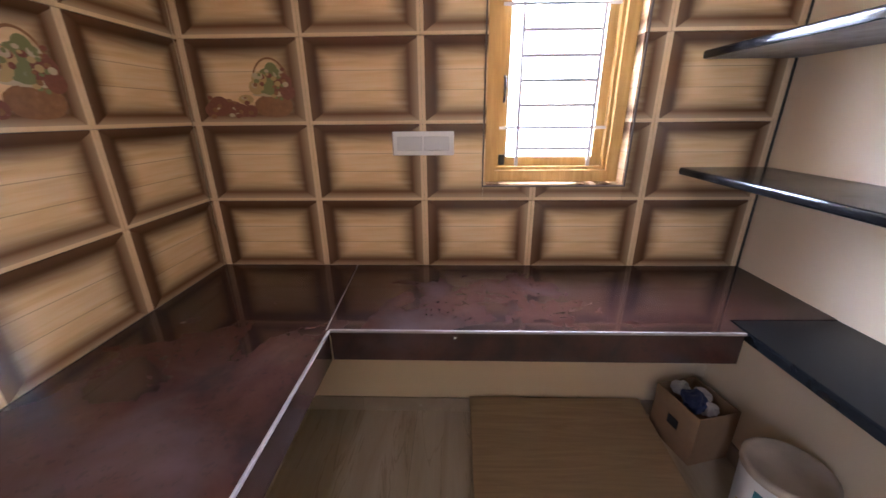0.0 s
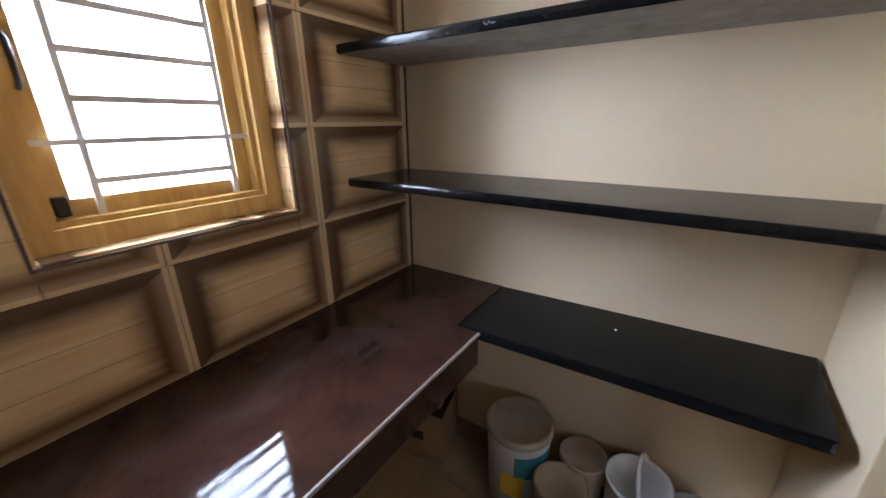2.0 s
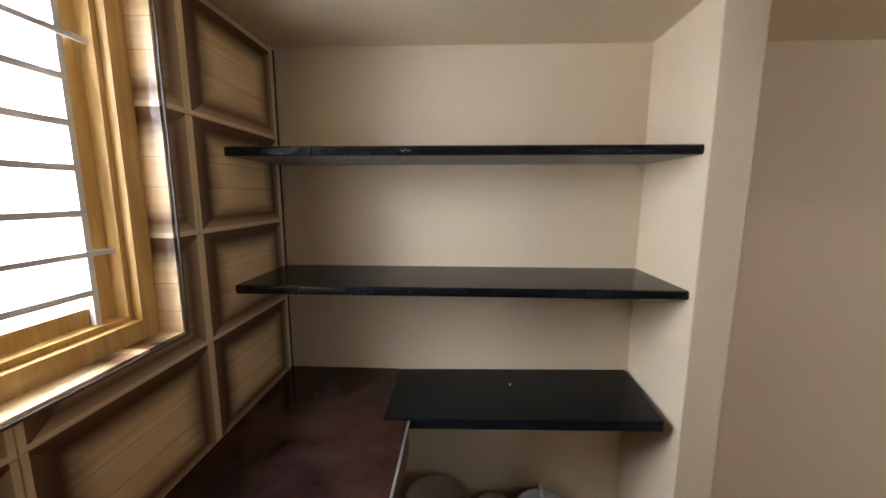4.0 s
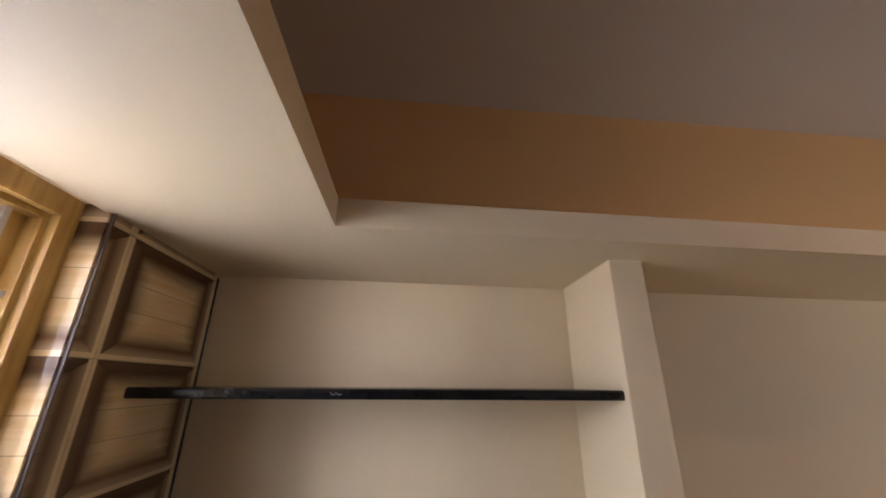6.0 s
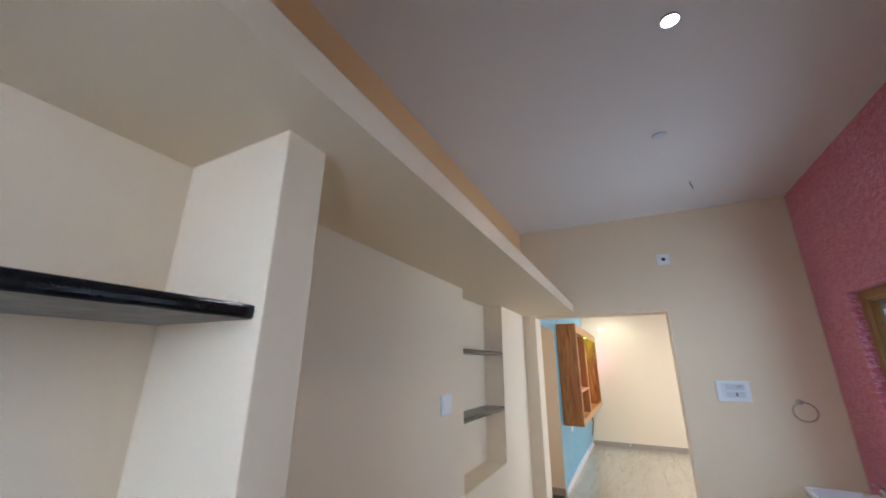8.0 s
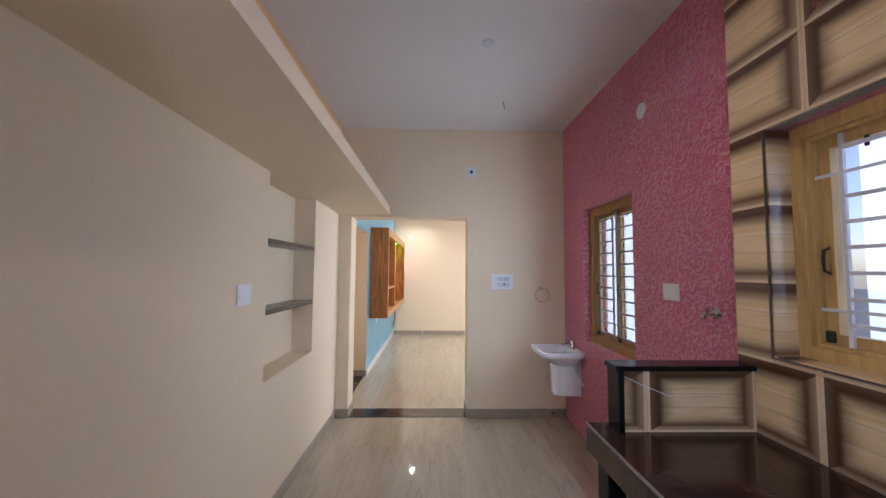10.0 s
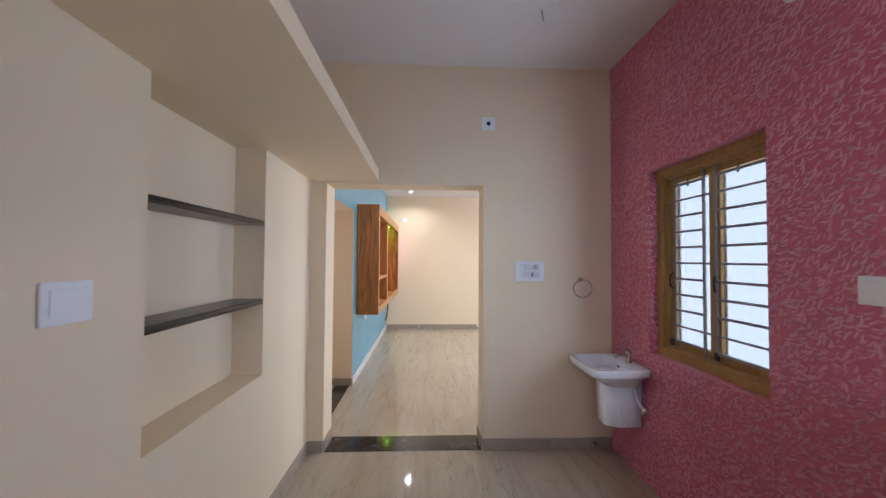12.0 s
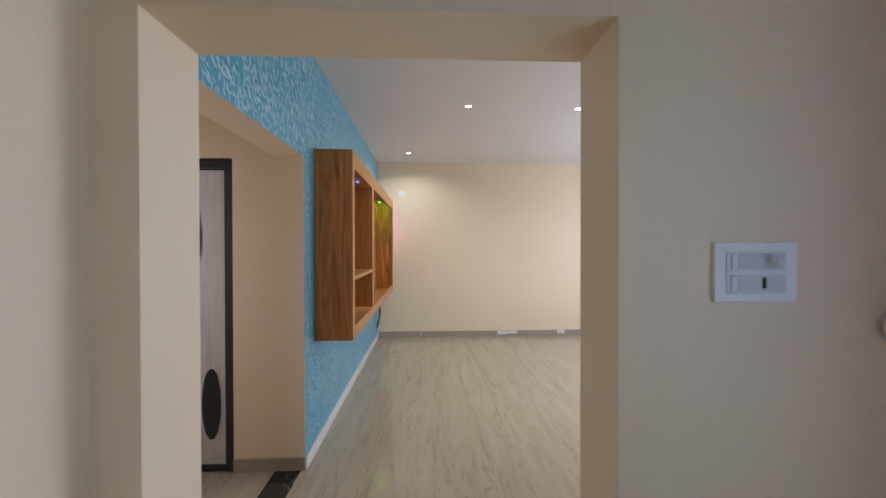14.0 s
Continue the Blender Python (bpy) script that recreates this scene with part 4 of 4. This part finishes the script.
loops = [[bm.verts.new((x * k, y * w, z)) for x, y in ((0.0, -0.115), (0.175, -0.115), (0.262, -0.062), (0.262, 0.062), (0.175, 0.115), (0.0, 0.115))]
         for k, w, z in ((0.93, 0.86, -0.432), (0.955, 0.88, -0.425), (1.0, 1.0, -0.06))]
bm.faces.new(loops[0][::-1]), bm.faces.new(loops[-1])
for a, c in zip(loops, loops[1:]):
    for k in range(6):
        bm.faces.new((a[k], a[(k + 1) % 6], c[(k + 1) % 6], c[k]))
bmesh.ops.recalc_face_normals(bm, faces=bm.faces[:])
bmesh.ops.bevel(bm, geom=[e for e in bm.edges if abs(e.verts[0].co.z - e.verts[1].co.z) > 0.05], offset=0.014, segments=3, affect="EDGES")
for fc in bm.faces:
    fc.smooth = True
part("half_pedestal", bm, CERAMIC, basin, "white half pedestal")
part("drain", lathe([(0, 0.004), (0.016, 0.004), (0.02, 0)], 16), CHROME, basin, "chrome drain", pose(0.235, 0, -0.117))
part("overflow", lathe([(0, 0.003), (0.009, 0.003), (0.011, 0)], 12), DARK, basin, "dark overflow hole", pose(0.116, 0.0, -0.035, 0, 80))
tap = part("tap", lathe([(0.026, 0), (0.026, 0.008), (0.018, 0.012), (0.017, 0.06), (0.02, 0.07), (0.018, 0.085), (0, 0.088)], 18), CHROME, basin, "chrome pillar tap", pose(0.055, 0.03, 0.0))
part("spout", tube([(0, 0, 0.045), (0.04, 0, 0.055), (0.08, 0, 0.05), (0.10, 0, 0.035)], 0.011, 10), CHROME, tap)
part("lever", tube([(0, 0, 0.086), (0.01, 0.0, 0.10), (0.05, 0, 0.112)], 0.006, 8), CHROME, tap)
part("waste_pipe", tube([(0.10, 0.128, -0.055), (0.09, 0.130, -0.12), (0.065, 0.136, -0.20), (0.035, 0.142, -0.265), (0.012, 0.145, -0.30)], 0.009, 10), PLASTIC, basin, "white flexible pipe")
part("pipe_rose", lathe([(0.03, 0), (0.03, 0.01), (0.018, 0.03), (0, 0.03)], 16), CHROME, basin, "chrome pipe rose", pose(0.0, 0.145, -0.302, 0, 90))

# bib tap on the pink wall
bib = thing("wall_tap", pose(WEST, -1.345, 1.345), "chrome wall tap on the pink wall", "tap")
part("flange", lathe([(0.032, 0), (0.030, 0.006), (0.016, 0.014), (0.014, 0.05), (0, 0.05)], 20), CHROME, bib, "", pose(0, 0, 0, 0, 90))
part("body", tube([(0.035, 0, 0), (0.052, 0, 0.002), (0.066, 0, -0.010), (0.070, 0, -0.032)], 0.014, 12), CHROME, bib)
part("lever", tube([(0.046, 0, 0.012), (0.046, 0.0, 0.026), (0.056, 0.022, 0.03)], 0.006, 8), CHROME, bib)


# ---- clutter under the worktop ----
def bucket(x, y, h, r, label, lid=True, bands=()):
    b = thing("paint_bucket", pose(x, y, 0), label, "bucket", "buckets under the worktop")
    taper = 0.86
    if lid:
        prof = [(0, 0), (r * taper, 0), (r * 0.985, h - 0.03), (r * 0.985, h - 0.022)]
        part("body", lathe(prof), PLASTIC if bands else DUSTY, b)
        part("lid", lathe([(r * 0.99, h - 0.03), (r * 1.03, h - 0.028), (r * 1.03, h - 0.004), (r, h), (r * 0.9, h), (r * 0.88, h - 0.003), (0, h - 0.002)]), DUSTY, b, "dusty white lid")
    else:
        prof = [(0, 0), (r * taper, 0), (r * 0.97, h * 0.95), (r * 1.03, h * 0.955), (r * 1.03, h), (r * 0.97, h), (r * 0.95, h * 0.95), (r * (taper - 0.02), 0.006), (0, 0.006)]
        part("body", lathe(prof), PLASTIC, b)
        part("handle", tube([(r * 1.03 * math.cos(a), 0.25 * r * math.sin(a) - 0.02, h - 0.02 + 0.09 * math.sin(a)) for a in [math.pi * k / 14 for k in range(15)]], 0.007, 8), PLASTIC, b, "white plastic carrying handle")
    for z0, z1, a0, a1, mat in bands:
        bm = bmesh.new()
        n = 14
        rr = lambda z: r * (taper + (0.985 - taper) * z / h) + 0.0015
        cols = [(bm.verts.new((rr(z0) * math.cos(a), rr(z0) * math.sin(a), z0)), bm.verts.new((rr(z1) * math.cos(a), rr(z1) * math.sin(a), z1)))
                for a in [radians(a0 + (a1 - a0) * k / n) for k in range(n + 1)]]
        for p, q in zip(cols, cols[1:]):
            bm.faces.new((p[0], q[0], q[1], p[1]))
        part("label_band", bm, mat, b, "printed colour band")


bucket(1.145, 0.885, 0.40, 0.128, "large white paint bucket with dusty lid", True, ((0.22, 0.33, 195, 300, LABEL_BLUE), (0.12, 0.23, 170, 215, LABEL_YELLOW), (0.10, 0.2, 245, 300, LABEL_BLUE)))
bucket(1.045, 0.685, 0.30, 0.092, "small dusty plastic bucket with lid")
bucket(1.205, 0.645, 0.31, 0.085, "small dusty plastic bucket with lid, by the wall")
bucket(1.175, 0.455, 0.34, 0.105, "open white plastic bucket with handle", False)
bin_ = thing("plastic_tub", pose(1.21, 0.28, 0), "clear grey plastic tub by the buckets", "tub")
part("body", lathe([(0, 0), (0.06, 0), (0.075, 0.26), (0.08, 0.262), (0.08, 0.268), (0.07, 0.268), (0.056, 0.006), (0, 0.006)]), PLASTIC_GREY, bin_)

box = thing("cardboard_box", pose(1.16, 1.365, 0, 0, 0, 14), "open cardboard box filled with crumpled bags and paper", "box")
hx, hy, hh, tk = 0.11, 0.125, 0.27, 0.005
for a in ((-hx, hx, -hy, -hy + tk), (-hx, hx, hy - tk, hy), (-hx, -hx + tk, -hy + tk, hy - tk), (hx - tk, hx, -hy + tk, hy - tk)):
    bm = bmesh.new()
    bx(bm, *a, 0.0, hh)
    part("side", bm, CARDBOARD, box)
bm = bmesh.new()
bx(bm, -hx + tk, hx - tk, -hy + tk, hy - tk, 0.0, tk)
part("base", bm, CARDBOARD, box)
bm = bmesh.new()
bx(bm, -hx - 0.0015, -hx, -0.03, 0.03, 0.12, 0.17)
part("print_mark", bm, DARK, box, "dark printed mark")


def crumple(r, seed, squash=0.7):
    bm = bmesh.new()
    bmesh.ops.create_icosphere(bm, subdivisions=3, radius=r)
    for v in bm.verts:
        k = noise.noise(v.co * (1.3 / r) + Vector((seed, 0, 0))) * 0.35 + abs(noise.noise(v.co * (3.2 / r) + Vector((0, seed, 0)))) * 0.3
        v.co *= 0.85 + k
        v.co.z *= squash
    return bm


bag = single("plastic_bag", crumple(0.062, 3.0, 1.0), CLOTH_BLUE, "crumpled dark blue plastic bag in the box", "bag")
bag.matrix_basis = pose(1.15, 1.36, 0.245)
for k, (x, y, z) in enumerate(((1.13, 1.44, 0.26), (1.20, 1.40, 0.25), (1.195, 1.335, 0.235))):
    p = single("crumpled_paper", crumple(0.045, 7.0 + k, 0.8), PAPER, "crumpled pale paper in the box", "paper", "paper in the box")
    p.matrix_basis = pose(x, y, z)
sheet = single("brown_sheet", soft_box(0, 0.90, -0.95, 0, -0.012, 0, 0.002, 1), BOARD, "brown board lying against the wall under the worktop", "board")
sheet.matrix_basis = pose(0.085, NORTH - 0.004, 0.112, 5.8, 0, 0)

# ---- wall tiles of the kitchen, one object each ----
TW, TH, ROW0 = 0.472, 0.322, 0.862
_tiles = {}


def tile_mesh(u0, u1, v0, v1):
    key = tuple(round(q, 3) for q in (u0, u1, v0, v1))
    if key in _tiles:
        return _tiles[key]
    g, c, t = 0.0008, 0.0012, 0.008
    x0, x1, z0, z1 = u0 * TW + g, u1 * TW - g, v0 * TH + g, v1 * TH - g
    bm = bmesh.new()
    front = [bm.verts.new(p) for p in ((x0 + c, 0, z0 + c), (x1 - c, 0, z0 + c), (x1 - c, 0, z1 - c), (x0 + c, 0, z1 - c))]
    mid = [bm.verts.new(p) for p in ((x0, c, z0), (x1, c, z0), (x1, c, z1), (x0, c, z1))]
    back = [bm.verts.new(p) for p in ((x0, t, z0), (x1, t, z0), (x1, t, z1), (x0, t, z1))]
    bm.faces.new(front)
    for i in range(4):
        j = (i + 1) % 4
        bm.faces.new((mid[i], mid[j], front[j], front[i]))
        bm.faces.new((back[i], back[j], mid[j], mid[i]))
    layer = bm.loops.layers.uv.new("UVMap")
    for f in bm.faces:
        for lp in f.loops:
            lp[layer].uv = (lp.vert.co.x / TW, lp.vert.co.z / TH)
    _tiles[key] = mesh_of("tile", bm, TILE)
    return _tiles[key]


def minus(rect, hole):
    """A rectangle less another one, as up to four rectangles."""
    a, b, c, d = rect
    if hole is None or hole[0] >= b or hole[1] <= a or hole[2] >= d or hole[3] <= c:
        return [rect]
    out = []
    if hole[0] > a:
        out.append((a, hole[0], c, d))
    if hole[1] < b:
        out.append((hole[1], b, c, d))
    m0, m1 = max(a, hole[0]), min(b, hole[1])
    if hole[2] > c:
        out.append((m0, m1, c, hole[2]))
    if hole[3] < d:
        out.append((m0, m1, hole[3], d))
    return [r for r in out if r[1] - r[0] > 0.012 and r[3] - r[2] > 0.012]


def tile_field(parent, place, s0, s1, start, z0, z1, hole=None, base=ROW0):
    """Tiles from s0 to s1 along the wall and z0 to z1; columns step from start. place(s, z) gives a tile's pose."""
    k0 = math.floor((s0 - start) / TW + 1e-6)
    k = k0
    while start + k * TW < s1 - 1e-3:
        a = start + k * TW
        row = 0
        while base + row * TH < z1 - 1e-3:
            c = base + row * TH
            rect = (max(a, s0), min(a + TW, s1), max(c, z0), min(c + TH, z1))
            for r in minus(rect, hole) if rect[1] - rect[0] > 0.008 and rect[3] - rect[2] > 0.012 else []:
                ob = new("tile", tile_mesh((r[0] - a) / TW, (r[1] - a) / TW, (r[2] - c) / TH, (r[3] - c) / TH))
                ob.parent = parent
                ob.matrix_basis = place(a, c)
            row += 1
        k += 1


field_n = thing("tiled_surface_north", pose(0, NORTH, 0), "glazed kitchen wall tiles printed with wooden pigeon-holes", "wall tiles", "", "structure")
tile_field(field_n, lambda s, z: pose(s, 0, z), -1.10, 1.298, 1.285 - 5 * TW, COUNTER, LOFT + 0.04, N_WIN)
bm = wall_mesh("x", WEST, TILE_WEST - 0.008, -1.165, NORTH + 0.003, COUNTER, CEIL, [W_WIN])
bx(bm, WEST, TILE_WEST - 0.004, -1.165, NORTH + 0.003, 0, COUNTER - 0.022)
bed = structure("tile_bed_west", bm, MORTAR, "raised mortar bed behind the kitchen tiles", "wall")
field_w = thing("tiled_surface_west", pose(TILE_WEST, 0, 0), "glazed kitchen wall tiles printed with wooden pigeon-holes, to the ceiling", "wall tiles", "", "structure")
tile_field(field_w, lambda s, z: pose(0, s, z, 0, 0, 90), -1.165, NORTH, 1.076 - 5 * TW, COUNTER, CEIL, W_WIN)
tile_field(pen, lambda s, z: pose(-s, -1.079, z, 0, 0, 180) @ Matrix.Diagonal((1, 1, 0.255 / TH, 1)), 0.53, 1.10, 1.10 - 2 * TW, COUNTER, COUNTER + TH, None, COUNTER)
bm = bmesh.new()
bx(bm, 1.2985, EAST - 0.0005, NORTH - 0.004, NORTH + 0.0115, COUNTER, LOFT)
structure("trim_corner", bm, DARK, "dark trim strip at the end of the kitchen tiles", "trim")


def reveal(name, m, w, h, depth, above):
    """Tiled lining of a window opening with a dark edge trim. Local x along the wall, y outwards, z up."""
    rv = thing(name, m, "glazed tile lining of the window opening with dark edge trim", "window reveal", "", "structure")
    for a in ((0.0, 0.006, 0.006, h), (w - 0.006, w, 0.006, h), (0.0, w, 0, 0.006)):
        bm = bmesh.new()
        bx(bm, a[0], a[1], 0.002, depth, a[2], a[3])
        uvl = bm.loops.layers.uv.new("UVMap")
        for f in bm.faces:
            for lp in f.loops:
                co = lp.vert.co
                flat = a[3] < 0.01
                lp[uvl].uv = (co.x / TW if flat else 0.40 + co.y * 2, 0.45 + co.y * 2 if flat else (co.z + above) / TH)
        part("lining", bm, TILE, rv, "printed glazed lining")
    for a in ((-0.006, 0.0, -0.006, h), (w, w + 0.006, -0.006, h), (0.0, w, -0.006, 0.0)):
        bm = bmesh.new()
        bx(bm, a[0], a[1], -0.006, 0.004, a[2], a[3])
        part("trim_strip", bm, TRIM, rv, "dark brown edge trim")


TRIM = plain("dark_brown_trim", (0.085, 0.055, 0.04), 0.35)
reveal("window_reveal_a", pose(N_WIN[0], NORTH, N_WIN[2]), 0.601, 0.948, 0.065, N_WIN[2] - ROW0)
reveal("window_reveal_b", pose(TILE_WEST, W_WIN[0], W_WIN[2], 0, 0, 90), 0.885, 0.935, 0.10, W_WIN[2] - ROW0)

# printed fruit baskets on some tiles
FRUIT = [plain("print_red", (0.29, 0.115, 0.07), 0.25, 0, 90, 0.5), plain("print_green", (0.22, 0.225, 0.09), 0.25), plain("print_yellow", (0.52, 0.36, 0.15), 0.25), plain("print_basket", (0.36, 0.18, 0.08), 0.25, 0, 60, 0.5), plain("print_cream", (0.55, 0.44, 0.27), 0.25)]


def fruit_print(parent, place):
    """Flat printed picture of a fruit basket: overlapping round fruit over a basket. Local x right, z up, on a tile's face."""
    rnd = random.Random(4)
    bm = bmesh.new()
    depth = [0.0]

    def blob(cx, cz, rx, rz, mi):
        depth[0] -= 0.00006
        n = 18
        ring_ = [bm.verts.new((cx + rx * math.cos(2 * math.pi * k / n) * (1 + 0.08 * rnd.random()), -0.0006 + depth[0], cz + rz * math.sin(2 * math.pi * k / n))) for k in range(n)]
        bm.faces.new(ring_).material_index = mi

    for k in range(49):
        a = math.pi * k / 48
        blob(0.335 + 0.072 * math.cos(a), 0.15 + 0.10 * math.sin(a), 0.004, 0.004, 3)
    for cx, cz, rx, rz, mi in ((0.335, 0.075, 0.075, 0.045, 3), (0.335, 0.05, 0.062, 0.02, 3), (0.335, 0.118, 0.08, 0.009, 4), (0.33, 0.165, 0.05, 0.05, 1), (0.29, 0.175, 0.03, 0.025, 2),
                               (0.275, 0.145, 0.03, 0.028, 2), (0.385, 0.16, 0.036, 0.034, 0), (0.40, 0.125, 0.03, 0.028, 0), (0.345, 0.205, 0.025, 0.03, 1), (0.37, 0.195, 0.018, 0.016, 4),
                               (0.11, 0.075, 0.042, 0.038, 0), (0.165, 0.065, 0.032, 0.03, 0), (0.20, 0.058, 0.026, 0.026, 0), (0.24, 0.055, 0.024, 0.024, 0), (0.225, 0.10, 0.03, 0.018, 2), (0.075, 0.06, 0.028, 0.028, 0)):
        blob(cx, cz, rx, rz, mi)
        if mi in (0, 2):
            blob(cx - rx * 0.25, cz + rz * 0.25, rx * 0.4, rz * 0.35, 4 if mi == 2 else 0)
    for k in range(70):
        left = rnd.random() < 0.5
        cx, cz = (rnd.uniform(0.06, 0.25), rnd.uniform(0.035, 0.11)) if left else (rnd.uniform(0.27, 0.40), rnd.uniform(0.10, 0.21))
        q = rnd.uniform(0.006, 0.013)
        blob(cx, cz, q, q * rnd.uniform(0.6, 1.0), rnd.choice((0, 0, 3, 4) if left else (0, 1, 1, 2, 3, 4)))
    part("fruit_picture", bm, tuple(FRUIT), parent, "printed picture of a fruit basket", place)


fruit_print(field_n, pose(1.285 - 5 * TW, 0, ROW0 + 2 * TH))
fruit_print(field_w, pose(0, 1.076 - TW, ROW0 + 2 * TH, 0, 0, 90))
fruit_print(field_w, pose(0, 1.076 - 4 * TW, ROW0 + 5 * TH, 0, 0, 90))

# ---- floor tiles, one object each ----
floor_ob = bpy.data.objects["floor"]
FW, FL = 0.6, 1.2
bm = bmesh.new()
bx(bm, 0.0006, FW - 0.0006, 0.0006, FL - 0.0006, -0.012, 0.0)
slab = mesh_of("floor_tile", bm, FLOOR)
x = -3.8
while x < 2.75:
    y = -8.9
    while y < 1.6:
        ob = new("floor_tile", slab)
        ob.parent = floor_ob
        ob.matrix_basis = pose(x, y, 0)
        y += FL
    x += FW
